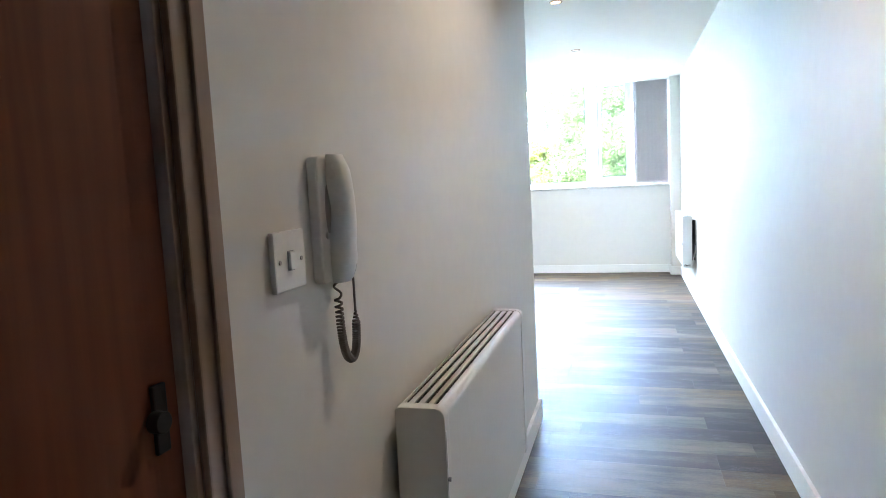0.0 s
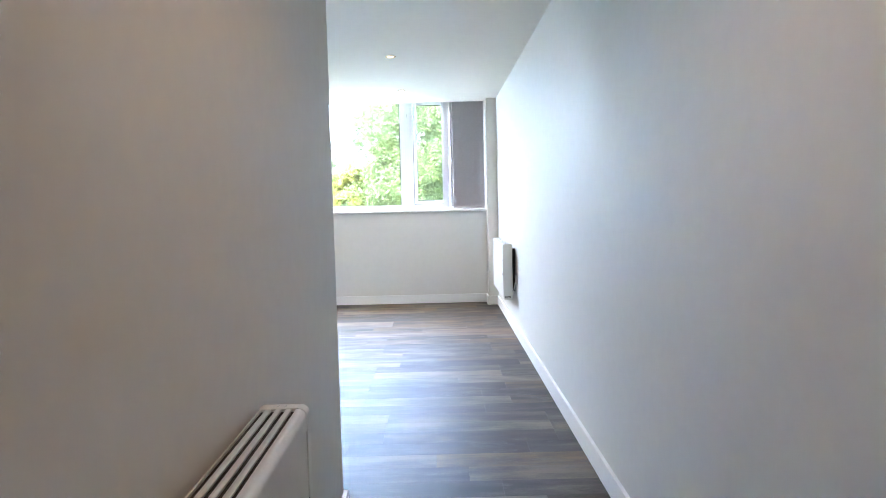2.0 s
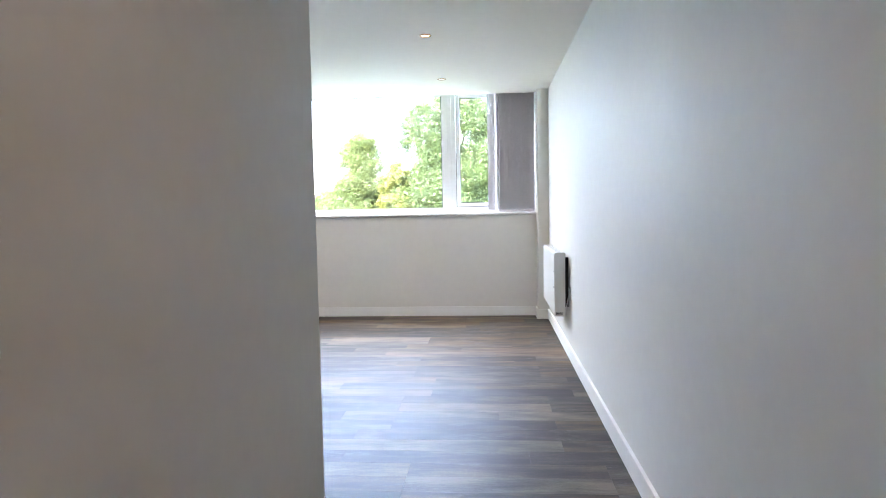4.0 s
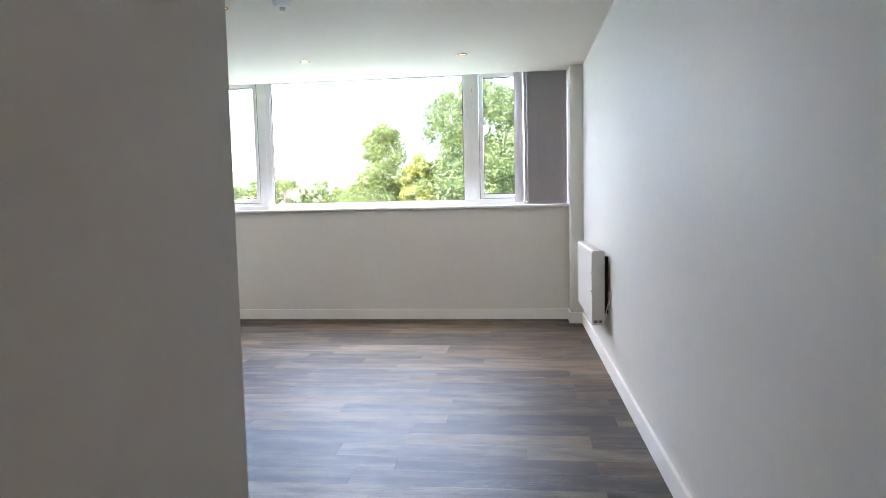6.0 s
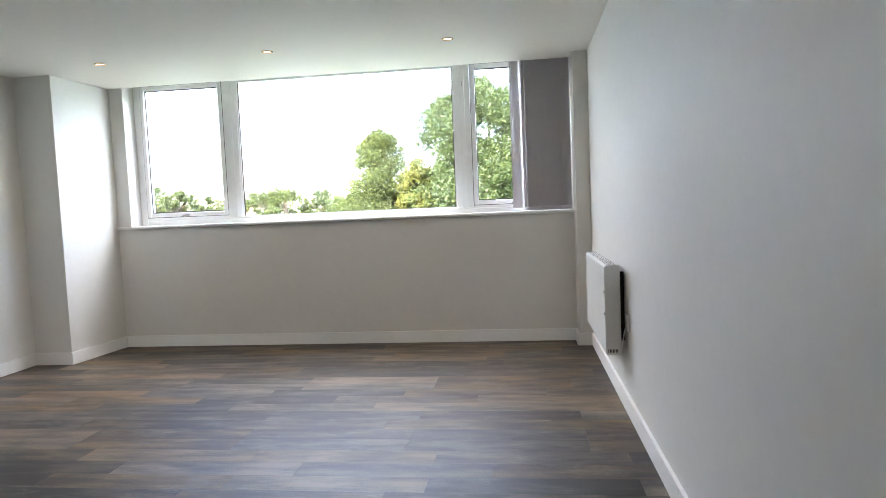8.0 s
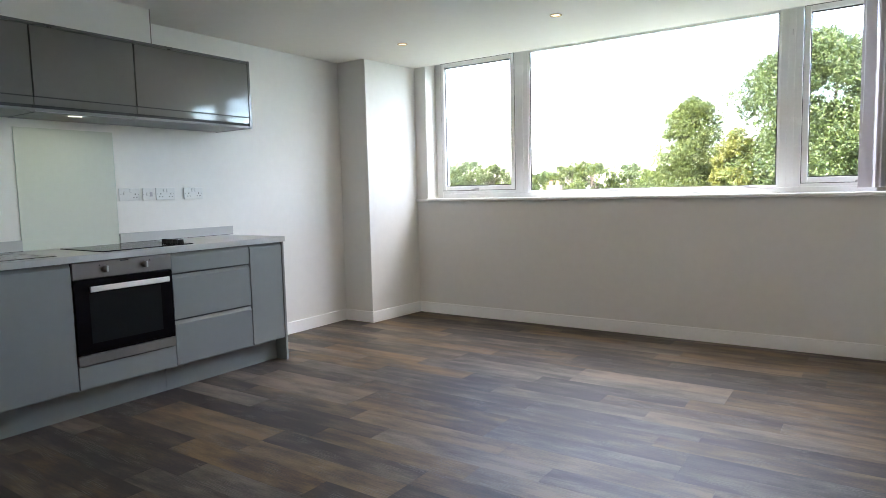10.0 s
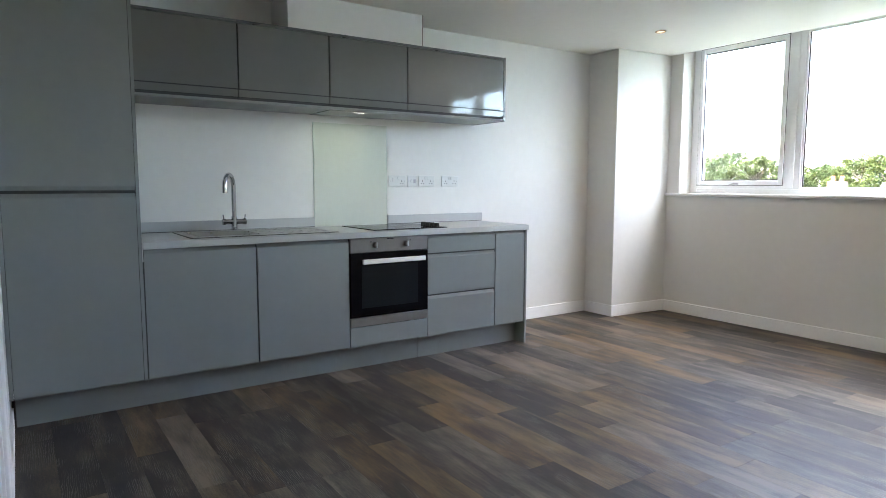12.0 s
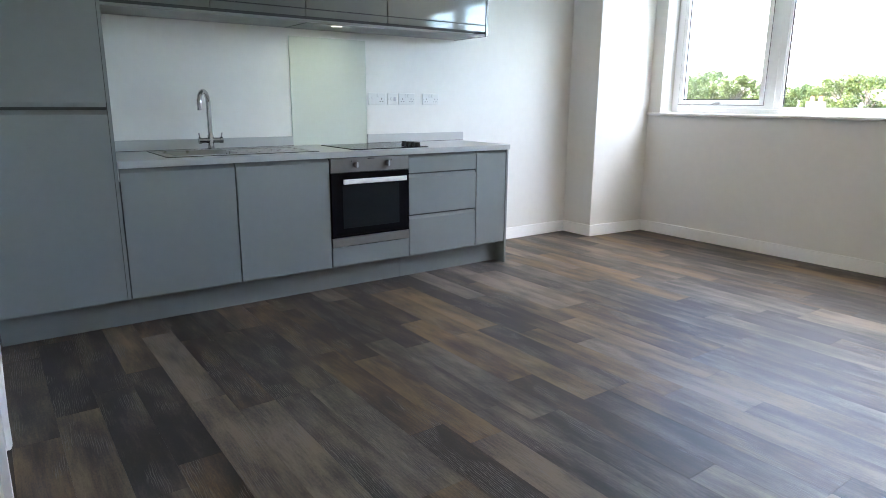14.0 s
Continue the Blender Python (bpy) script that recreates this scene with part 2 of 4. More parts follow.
BED = material("brown floor bed", (0.050, 0.042, 0.037), 0.9, scale=10)
LAMP = glow("warm lamp", (1.0, 0.60, 0.26), 0.18)
# rim is plain metal; the lamp's warm reflection is put into its colour
RIM = material("metal rim tinted by lamp glow", (0.34, 0.25, 0.17), 0.35, metal=1.0, scale=30, amount=0.05)
LED = glow("cooker hood lamp", (1.0, 0.93, 0.8), 0.5)
BRICK = material("red-brown brick", (0.26, 0.15, 0.11), 0.85, scale=3, amount=0.15)
RENDERWALL = material("cream house render", (0.40, 0.36, 0.30), 0.85, scale=1, amount=0.06)
ROOFTILE = material("pale grey-brown roof tiles", (0.30, 0.27, 0.25), 0.8, scale=2, amount=0.15)
POT = material("terracotta chimney pot", (0.50, 0.22, 0.10), 0.8, scale=5, amount=0.1)
BARK = material("grey-brown bark", (0.13, 0.10, 0.075), 0.9, scale=8, amount=0.25, bump=0.6, bump_scale=30)
GRASS = material("grass", (0.07, 0.11, 0.035), 0.9, scale=0.3, amount=0.25, bump=0.3, bump_scale=3)
LEAF_GREEN = leaf_material("mid green leaves", (0.020, 0.034, 0.005), (0.135, 0.162, 0.030))
LEAF_YELLOW = leaf_material("yellow-green leaves", (0.060, 0.070, 0.006), (0.200, 0.192, 0.030))
LEAF_DARK = leaf_material("deep green leaves", (0.015, 0.030, 0.006), (0.112, 0.148, 0.034))


# ---- building helpers ----
def box(bm, x0, x1, y0, y1, z0, z1):
    v = [bm.verts.new((x, y, z)) for x in (x0, x1) for y in (y0, y1) for z in (z0, z1)]
    for f in ((0, 1, 3, 2), (4, 6, 7, 5), (0, 4, 5, 1), (2, 3, 7, 6), (0, 2, 6, 4), (1, 5, 7, 3)):
        bm.faces.new([v[i] for i in f])
    return bm


def boxes(*rows):
    bm = bmesh.new()
    for r in rows:
        box(bm, *r)
    return bm


def soft(bm, width=0.002, segments=2):
    bmesh.ops.bevel(bm, geom=bm.edges[:], offset=width, segments=segments, affect="EDGES", profile=0.5, clamp_overlap=True)
    return bm


def sbox(x0, x1, y0, y1, z0, z1, width=0.002, segments=2):
    return soft(boxes((x0, x1, y0, y1, z0, z1)), width, segments)


def rounded(x0, x1, y0, y1, z0, z1, radius, axis, segments=5, edge=0.0):
    """A box whose four edges along one axis are rounded."""
    bm = boxes((x0, x1, y0, y1, z0, z1))
    k = "xyz".index(axis)
    geom = [e for e in bm.edges if abs((e.verts[0].co - e.verts[1].co)[k]) > 1e-6]
    bmesh.ops.bevel(bm, geom=geom, offset=radius, segments=segments, affect="EDGES", profile=0.5, clamp_overlap=True)
    if edge:
        geom = [e for e in bm.edges if len(e.link_faces) == 2 and e.calc_face_angle() > 1.0]
        bmesh.ops.bevel(bm, geom=geom, offset=edge, segments=2, affect="EDGES", profile=0.5, clamp_overlap=True)
    return bm


def cyl(bm, centre, radius, depth, axis="z", segments=24, radius2=None):
    turn = {"z": Matrix(), "x": Matrix.Rotation(radians(90), 4, "Y"), "y": Matrix.Rotation(radians(90), 4, "X")}[axis]
    bmesh.ops.create_cone(bm, cap_ends=True, segments=segments, radius1=radius, radius2=radius if radius2 is None else radius2, depth=depth, matrix=Matrix.Translation(centre) @ turn)
    return bm


def tube(points, radius, sides=8, bm=None, radii=None):
    """A round tube along a line of points."""
    bm = bm or bmesh.new()
    pts = [Vector(p) for p in points]
    rings, side = [], None
    for i, p in enumerate(pts):
        d = (pts[min(i + 1, len(pts) - 1)] - pts[max(i - 1, 0)]).normalized()
        if side is None:
            side = d.orthogonal().normalized()
        side = (side - d * side.dot(d)).normalized()
        up = d.cross(side)
        r = radii[i] if radii else radius
        rings.append([bm.verts.new(p + (side * math.cos(a) + up * math.sin(a)) * r) for a in (2 * math.pi * k / sides for k in range(sides))])
    for a, b in zip(rings, rings[1:]):
        for k in range(sides):
            bm.faces.new((a[k], a[(k + 1) % sides], b[(k + 1) % sides], b[k]))
    bm.faces.new(rings[0][::-1])
    bm.faces.new(rings[-1])
    return bm


def smooth(me):
    """Smooth the rounded edges and leave the broad flat faces flat."""
    areas = sorted(p.area for p in me.polygons)
    middle = areas[len(areas) // 2]
    for p in me.polygons:
        p.use_smooth = not (max(abs(c) for c in p.normal) > 0.9999 and p.area > 3 * middle)


def mesh_of(name, bm, mat, origin=(0, 0, 0), flat=True):
    bmesh.ops.recalc_face_normals(bm, faces=bm.faces[:])
    bmesh.ops.translate(bm, verts=bm.verts[:], vec=-Vector(origin))
    me = bpy.data.meshes.new(name)
    bm.to_mesh(me)
    bm.free()
    me.materials.append(mat)
    if not flat:
        me.set_sharp_from_angle(angle=radians(40))
        smooth(me)
    return me


def root_of(ob):
    while ob.parent:
        ob = ob.parent
    return ob


def part(name, bm, mat, parent, label="", flat=False):
    """One mesh under a thing or under a part; the bmesh is in the place's own metres."""
    ob = new(name, mesh_of(name, bm, mat, root_of(parent).location, flat))
    ob.parent = parent
    return tagged(ob, label)


def thing(name, at, label, category, group="", kind=""):
    ob = new(name)
    ob.location = at
    ob.empty_display_size = 0.05
    return tagged(ob, label, category, group, kind)


def solid(name, bm, mat, label, category, kind="", flat=False, group=""):
    xs = [v.co for v in bm.verts]
    base = Vector(((min(c.x for c in xs) + max(c.x for c in xs)) / 2, (min(c.y for c in xs) + max(c.y for c in xs)) / 2, min(c.z for c in xs)))
    ob = new(name, mesh_of(name, bm, mat, base, flat))
    ob.location = base
    return tagged(ob, label, category, group, kind)


# ---- the large structure ----
ZB, ZT = -0.12, 2.70
floor = solid("floor", boxes((-4.9, 0.15, Y_BACK - 0.15, 0.30, -0.12, -0.0045)), BED, "dark grey-brown oak-effect vinyl plank floor", "floor", "structure", True)
solid("ceiling", boxes((X_WEST - 0.0, 0.0, Y_CROSS - 0.10, 0.0, Z_CEIL, ZT), (X_HALL - 0.12, 0.0, Y_BACK, Y_CROSS - 0.10, Z_CEIL, ZT)), CEILING, "smooth white painted ceiling with recessed spotlights", "ceiling", "structure", True)
solid("wall_east", boxes((0.0, 0.15, Y_BACK - 0.15, 0.30, ZB, ZT)), WALL, "long plain white painted wall", "wall", "structure", True)
solid("wall_west", boxes((X_WEST - 0.15, X_WEST, Y_CROSS - 0.12, 0.30, ZB, ZT)), WALL, "white painted wall behind the kitchen units", "wall", "structure", True)
solid("wall_north", boxes((X_WEST, 0.0, 0.0, 0.30, ZB, WIN_B - 0.028), (X_WEST, WIN_L, 0.0, 0.30, WIN_B - 0.028, ZT), (WIN_R, 0.0, 0.0, 0.30, WIN_B - 0.028, ZT), (WIN_L, WIN_R, 0.0, 0.30, WIN_T, ZT)),
      WALL, "white painted wall under and round the wide window", "wall", "structure", True)


def prism(plan, z0, z1):
    """An upright block over a plan of any outline."""
    bm = bmesh.new()
    low, high = [bm.verts.new((x, y, z0)) for x, y in plan], [bm.verts.new((x, y, z1)) for x, y in plan]
    bm.faces.new(low[::-1])
    bm.faces.new(high)
    for i in range(len(plan)):
        k = (i + 1) % len(plan)
        bm.faces.new((low[i], low[k], high[k], high[i]))
    return bm


solid("pier", soft(prism(((X_WEST, PIER_Y), (PIER_S, PIER_Y), (PIER_N, 0.0), (X_WEST, 0.0)), ZB, Z_CEIL), 0.003), WALL, "boxed white corner pier beside the window", "pier", "structure", True)
solid("pilaster", soft(boxes((-0.118, 0.0, PIL_Y, 0.0, ZB, Z_CEIL)), 0.003), WALL, "narrow boxed white pilaster beside the window", "pilaster", "structure", True)
DOOR2_L, DOOR2_R = -3.02, -2.22
solid("wall_cross", boxes((X_WEST, DOOR2_L, Y_CROSS - 0.10, Y_CROSS, ZB, Z_CEIL), (DOOR2_R, X_HALL - 0.10, Y_CROSS - 0.10, Y_CROSS, ZB, Z_CEIL), (DOOR2_L, DOOR2_R, Y_CROSS - 0.10, Y_CROSS, 2.04, Z_CEIL)),
      WALL, "white painted wall with a closed door", "wall", "structure", True)
DOOR1_N, DOOR1_S = -7.925, -8.725
solid("wall_hall", boxes((X_HALL - 0.10, X_HALL, DOOR1_N, Y_HALL, ZB, Z_CEIL), (X_HALL - 0.10, X_HALL, Y_BACK, DOOR1_S, ZB, Z_CEIL), (X_HALL - 0.10, X_HALL, DOOR1_S, DOOR1_N, 2.04, Z_CEIL)),
      WALL, "white painted hall partition ending in a square corner", "wall", "structure", True)
# the hall's end behind the start is unseen; this wall is added to close it
solid("wall_south", boxes((X_HALL - 0.12, 0.0, Y_BACK - 0.15, Y_BACK, ZB, ZT)), WALL, "plain white wall added to close the hall's unseen end", "wall", "structure", True)
bulk = solid("bulkhead", soft(boxes((X_WEST, -4.43, -3.715, -2.712, 2.184, Z_CEIL)), 0.002), WALL, "white boxed duct above the wall cupboards", "bulkhead", "structure", True)
# grey-brown strip paints the shadowed slit at the duct's end
part("corner_shade", boxes((-4.432, -4.4285, -2.7155, -2.7095, 2.1845, Z_CEIL - 0.001)), material("grey-brown corner shade", (0.22, 0.19, 0.17), 0.7), bulk, "thin strip coloured for the shaded slit at the end", True)


def skirting(name, plan):
    """A square-edged board with a small rounded top, over a plan of four corners."""
    bm = prism(plan, 0.0005, 0.104)
    top = [e for e in bm.edges if all(v.co.z > 0.09 for v in e.verts)]
    bmesh.ops.bevel(bm, geom=top, offset=0.003, segments=2, affect="EDGES", profile=0.5)
    return solid(name, bm, GLOSSWHITE, "white painted skirting board", "skirting board", "structure")


def straight(x0, x1, y0, y1):
    return skirting("baseboard", ((x0, y0), (x1, y0), (x1, y1), (x0, y1)))


SK = 0.018
straight(-SK, -0.0, Y_BACK, PIL_Y - SK)
straight(-0.118 - SK, -0.0, PIL_Y - SK, PIL_Y)
straight(-0.118 - SK, -0.118, PIL_Y, -SK)
straight(PIER_N + SK, -0.118, -SK, 0.0)
skirting("baseboard", ((PIER_S, PIER_Y - SK), (PIER_S + SK, PIER_Y - SK), (PIER_N + SK, 0.0), (PIER_N, 0.0)))
straight(X_WEST + SK, PIER_S, PIER_Y - SK, PIER_Y)
straight(X_WEST, X_WEST + SK, -1.985, PIER_Y)
straight(-4.20, DOOR2_L - 0.075, Y_CROSS, Y_CROSS + 0.015)
straight(X_HALL, X_HALL + SK, DOOR1_N + 0.058, Y_HALL + SK)
straight(X_HALL - 0.10, X_HALL, Y_HALL, Y_HALL + SK)

# ---- the window ----
win = thing("window_1", (-2.16, 0.12, WIN_B), "wide white uPVC window of three lights, closed", "window", kind="structure")
FY0, FY1 = 0.170, 0.242
SASH0 = 0.158
MUL_L0, MUL_L1, MUL_R0, MUL_R1 = -3.324, -3.181, -1.135, -0.993
part("window_frame", soft(boxes((WIN_L, WIN_L + 0.068, FY0, FY1, WIN_B, WIN_T)), 0.004), UPVC, win)
part("window_frame", soft(boxes((WIN_R - 0.068, WIN_R, FY0, FY1, WIN_B, WIN_T)), 0.004), UPVC, win)
part("window_frame", soft(boxes((WIN_L + 0.068, WIN_R - 0.068, FY0, FY1, WIN_B, WIN_B + 0.044)), 0.004), UPVC, win)
part("window_frame", soft(boxes((WIN_L + 0.068, WIN_R - 0.068, FY0, FY1, WIN_T - 0.053, WIN_T)), 0.004), UPVC, win)
for a, b, top_z in ((WIN_L + 0.068, MUL_L0, 1.211), (MUL_R1, WIN_R - 0.068, 1.205)):
    part("window_frame", sbox(a, b, FY0, FY1, WIN_B + 0.044, top_z, 0.002), UPVC, win)
for a, b in ((MUL_L0, MUL_L1), (MUL_R0, MUL_R1)):
    mull = part("mullion", soft(boxes((a, b, FY0 - 0.003, FY1, WIN_B + 0.044, WIN_T - 0.053)), 0.004), UPVC, win)
    mid = (a + b) / 2
    part("cover_strip", sbox(mid - 0.022, mid + 0.022, FY0 - 0.009, FY0 - 0.003, WIN_B + 0.046, WIN_T - 0.055, 0.003), UPVC, mull)


def ring(x0, x1, z0, z1, w, y0, y1, bevel):
    """Four bars round an upright opening, butted end to end."""
    return soft(boxes((x0, x0 + w, y0, y1, z0, z1), (x1 - w, x1, y0, y1, z0, z1), (x0 + w, x1 - w, y0, y1, z0, z0 + w), (x0 + w, x1 - w, y0, y1, z1 - w, z1)), bevel, 2)


def light(x0, x1, z0, z1, opens):
    """One light of the window: a sash if it opens, glazing beads, black gasket and a pane."""
    if opens:
        sash = part("sash", ring(x0, x1, z0, z1, 0.040, SASH0, FY1 - 0.01, 0.006), UPVC, win)
        gx0, gx1, gz0, gz1 = x0 + 0.040, x1 - 0.040, z0 + 0.044, z1 - 0.044
        part("gasket", ring(x0 - 0.004, x1 + 0.004, z0 - 0.004, z1 + 0.004, 0.006, FY0 - 0.004, FY0 + 0.004, 0.001), GASKET, win)
        y = SASH0 + 0.018
    else:
        sash = win
        gx0, gx1, gz0, gz1 = x0 + 0.018, x1 - 0.018, z0 + 0.012, z1 - 0.012
        part("glazing_bead", ring(x0, x1, z0, z1, 0.016, FY0 + 0.004, FY0 + 0.022, 0.004), UPVC, win)
        y = FY0 + 0.010
    part("gasket", ring(gx0 - 0.003, gx1 + 0.003, gz0 - 0.003, gz1 + 0.003, 0.009, y + 0.002, y + 0.0135, 0.001), GASKET, sash)
    pane = part("pane", boxes((gx0, gx1, y + 0.014, y + 0.018, gz0, gz1)), GLASS, sash, flat=True)
    pane.visible_shadow = False
    return sash


left_sash = light(-4.133, MUL_L0 + 0.004, 1.214, 2.456, True)
light(MUL_L1, MUL_R0, WIN_B + 0.044, WIN_T - 0.053, False)
right_sash = light(MUL_R1 + 0.006, -0.19, 1.208, 2.456, True)
for x, sash in ((-3.73, left_sash), (-0.60, right_sash)):
    handle = part("window_handle", tube([(x - 0.004, SASH0 - 0.020, 1.226), (x - 0.024, SASH0 - 0.024, 1.223), (x - 0.052, SASH0 - 0.022, 1.215)], 0.006, 8), STEEL, sash, "small grey window handle")
    part("handle_base", sbox(x - 0.020, x + 0.024, SASH0 - 0.014, SASH0, 1.216, 1.236, 0.003), GREYPLASTIC, handle)
part("trickle_mark", sbox(-1.062, -1.058, FY0 - 0.0105, FY0 - 0.009, 2.27, 2.31, 0.0005), GREYPLASTIC, win)
sill = boxes((PIER_N + 0.001, -0.120, -0.030, 0.0, WIN_B - 0.026, WIN_B))
box(sill, WIN_L + 0.001, WIN_R - 0.001, 0.0, FY0 - 0.001, WIN_B - 0.026, WIN_B)
bmesh.ops.remove_doubles(sill, verts=sill.verts[:], dist=0.0001)
nose = [e for e in sill.edges if all(abs(v.co.y + 0.030) < 1e-4 for v in e.verts)]
bmesh.ops.bevel(sill, geom=nose, offset=0.008, segments=3, affect="EDGES", profile=0.5)
solid("window_sill", sill, GLOSSWHITE, "white painted window board with a rounded nose", "window sill", "structure")

# ---- vertical blind, drawn aside ----
blind = thing("vertical_blind", (-0.38, 0.03, WIN_B + 0.03), "grey fabric vertical blind bunched at the window's end", "blind")
part("headrail", sbox(-0.66, -0.135, 0.022, 0.058, 2.452, 2.486, 0.003), UPVC, blind)


def slat(x, angle, mat=BLIND, width=0.089):
    bm = bmesh.new()
    steps, z0, z1 = 5, WIN_B + 0.030, 2.447
    front, back = [], []
    for i in range(steps + 1):
        u = i / steps - 0.5
        bow = 0.004 * (1 - 4 * u * u)
        px, py = u * width, bow
        ca, sa = math.cos(angle), math.sin(angle)
        for lst, off in ((front, 0.0), (back, 0.0009)):
            qx, qy = px, py + off
            X, Y = x + qx * ca - qy * sa, 0.040 + qx * sa + qy * ca
            lst.append((bm.verts.new((X, Y, z0)), bm.verts.new((X, Y, z1))))
    for lst in (front, back):
        for a, b in zip(lst, lst[1:]):
            bm.faces.new((a[0], b[0], b[1], a[1]))
    for i in (0, steps):
        bm.faces.new((front[i][0], front[i][1], back[i][1], back[i][0]))
    return bm


rs = random.Random(4)
part("slat", slat(-0.598, radians(-24)), BLIND, blind)
part("slat", slat(-0.532, radians(-58)), BLIND, blind)
for i in range(20):
    x = -0.497 + i * 0.0172 + rs.uniform(-0.002, 0.002)
    s = part("slat", slat(x, radians(24 + rs.uniform(-2.5, 2.5))), BLIND, blind)
for i in range(20):
    x = -0.497 + i * 0.0172
    part("bottom_weight", sbox(x - 0.030, x + 0.030, 0.004 + (i % 3) * 0.001, 0.0075 + (i % 3) * 0.001, WIN_B + 0.004, WIN_B + 0.033, 0.001, 1), BLIND, blind)
chain = [(-0.60 + 0.46 * k / 24, 0.012, WIN_B + 0.022 - 0.008 * abs(math.sin(k * math.pi / 2))) for k in range(25)]
part("bead_chain", tube(chain, 0.0016, 5), UPVC, blind)
part("pull_cord", tube([(-0.622, 0.014, 2.45), (-0.620, 0.014, 1.9), (-0.621, 0.014, 1.60)], 0.0022, 6), UPVC, blind)


# ---- panel heaters ----
def extruded(profile, y0, y1, bevel=0.0):
    """An x-z outline carried along y."""
    bm = bmesh.new()
    a, b = [bm.verts.new((x, y0, z)) for x, z in profile], [bm.verts.new((x, y1, z)) for x, z in profile]
    bm.faces.new(a)
    bm.faces.new(b[::-1])
    for i in range(len(profile)):
        k = (i + 1) % len(profile)
        bm.faces.new((a[i], a[k], b[k], b[i]))
    if bevel:
        ends = [e for e in bm.edges if abs(e.verts[0].co.y - e.verts[1].co.y) < 1e-6]
        bmesh.ops.bevel(bm, geom=ends, offset=bevel, segments=3, affect="EDGES", profile=0.5, clamp_overlap=True)
    return bm


def arc(cx, cz, r, a0, a1, steps=8):
    return [(cx + r * math.cos(radians(a0 + (a1 - a0) * k / steps)), cz + r * math.sin(radians(a0 + (a1 - a0) * k / steps))) for k in range(steps + 1)]


def heater(name, label, wall_x, out, y0, y1, z0, z1, gap, d):
    """A flat electric heater on an x-facing wall; out is the way it faces."""
    back = wall_x + out * gap
    place = lambda profile: [(back + out * u, z) for u, z in profile]
    h = thing(name, (back + out * d / 2, (y0 + y1) / 2, z0), label, "heater")
    cap, front, rear, gap_w = 0.030, 0.022, 0.010, 0.0088
    whole = [(0, z0)] + [(d - 0.010, z0)] + arc(d - 0.010, z0 + 0.010, 0.010, -90, 0, 4) + arc(d - 0.018, z1 - 0.018, 0.018, 0, 90) + arc(0.010, z1 - 0.010, 0.010, 90, 180, 4)
    for k, (a, b) in enumerate(((y0, y0 + cap), (y1 - cap, y1))):
        end = part("end_cap", extruded(place(whole), a, b, 0.011), HEATERWHITE, h, "rounded white end cap")
        if k == 0:
            continue
        bm = bmesh.new()
        n, cy, cu, cz = 20, (a + b) / 2, 0.48 * d, z1 + 0.0006
        loops = [[bm.verts.new((back + out * (cu + rr * 1.5 * math.cos(2 * math.pi * q / n)), cy + rr * math.sin(2 * math.pi * q / n), cz)) for q in range(n)] for rr in (0.0068, 0.0056)]
        for q in range(n):
            bm.faces.new((loops[0][q], loops[0][(q + 1) % n], loops[1][(q + 1) % n], loops[1][q]))
        part("badge", bm, GREYPLASTIC, end, "small grey oval badge", True)
    a, b = y0 + cap + 0.0012, y1 - cap - 0.0012
    part("body", extruded(place([(0.002, z0 + 0.002), (d - 0.006, z0 + 0.002), (d - 0.006, z1 - 0.050), (0.002, z1 - 0.050)]), a, b), HEATERWHITE, h)
    # solid dark block gives the air slots the shade of a deep inside
    part("slot_shade", extruded(place([(0.006, z1 - 0.0495), (d - 0.012, z1 - 0.0495), (d - front + 0.002, z1 - 0.0065), (rear - 0.002, z1 - 0.0065)]), a, b), DARKGAP, h, "dark block for the shade in the air slots", True)
    part("front_panel", extruded(place([(d - 0.0058, z0 + 0.010), (d - 0.003, z0 + 0.010), (d - 0.003, z1 - 0.047), (d - 0.0058, z1 - 0.047)]), a, b), HEATERWHITE, h, flat=True)
    part("top_front_rail", extruded(place(arc(d - 0.019, z1 - 0.019, 0.018, 0, 90) + [(d - front, z1 - 0.001), (d - front, z1 - 0.004), (d - 0.006, z1 - 0.045), (d - 0.001, z1 - 0.046)]), a, b), HEATERWHITE, h, "rounded front rail")
    part("top_back_rail", extruded(place([(0.001, z1 - 0.045)] + arc(0.010, z1 - 0.010, 0.009, 180, 90, 4) + [(rear, z1 - 0.001), (rear, z1 - 0.004), (0.005, z1 - 0.045)]), a, b), HEATERWHITE, h)
    slots, room = 4, d - front - rear
    gap_w = min(gap_w, room * 0.15)
    bar = (room - slots * gap_w) / (slots - 1)
    for i in range(slots - 1):
        u = rear + gap_w + i * (bar + gap_w)
        part("grille_bar", extruded(place([(u, z1 - 0.006), (u, z1 - 0.002), (u + 0.001, z1 - 0.001), (u + bar - 0.001, z1 - 0.001), (u + bar, z1 - 0.002), (u + bar, z1 - 0.006)]), a, b), HEATERWHITE, h)
    for y in (y0 + 0.10, y1 - 0.13):
        x0, x1 = sorted((wall_x, back))
        part("wall_bracket", boxes((x0, x1, y, y + 0.03, z0 + 0.06, z1 - 0.05)), DARKGAP, h, "dark steel wall bracket", True)
    for i in range(7):
        u = d * 0.22 + i * 0.0082
        x0, x1 = sorted((back + out * u, back + out * (u + 0.0048)))
        part("vent_slot", boxes((x0, x1, y0 - 0.0012, y0 + 0.002, z0 + 0.014, z0 + 0.032)), DARKGAP, h, flat=True)
    x0, x1 = sorted((back + out * (d - 0.008), back + out * (d + 0.0015)))
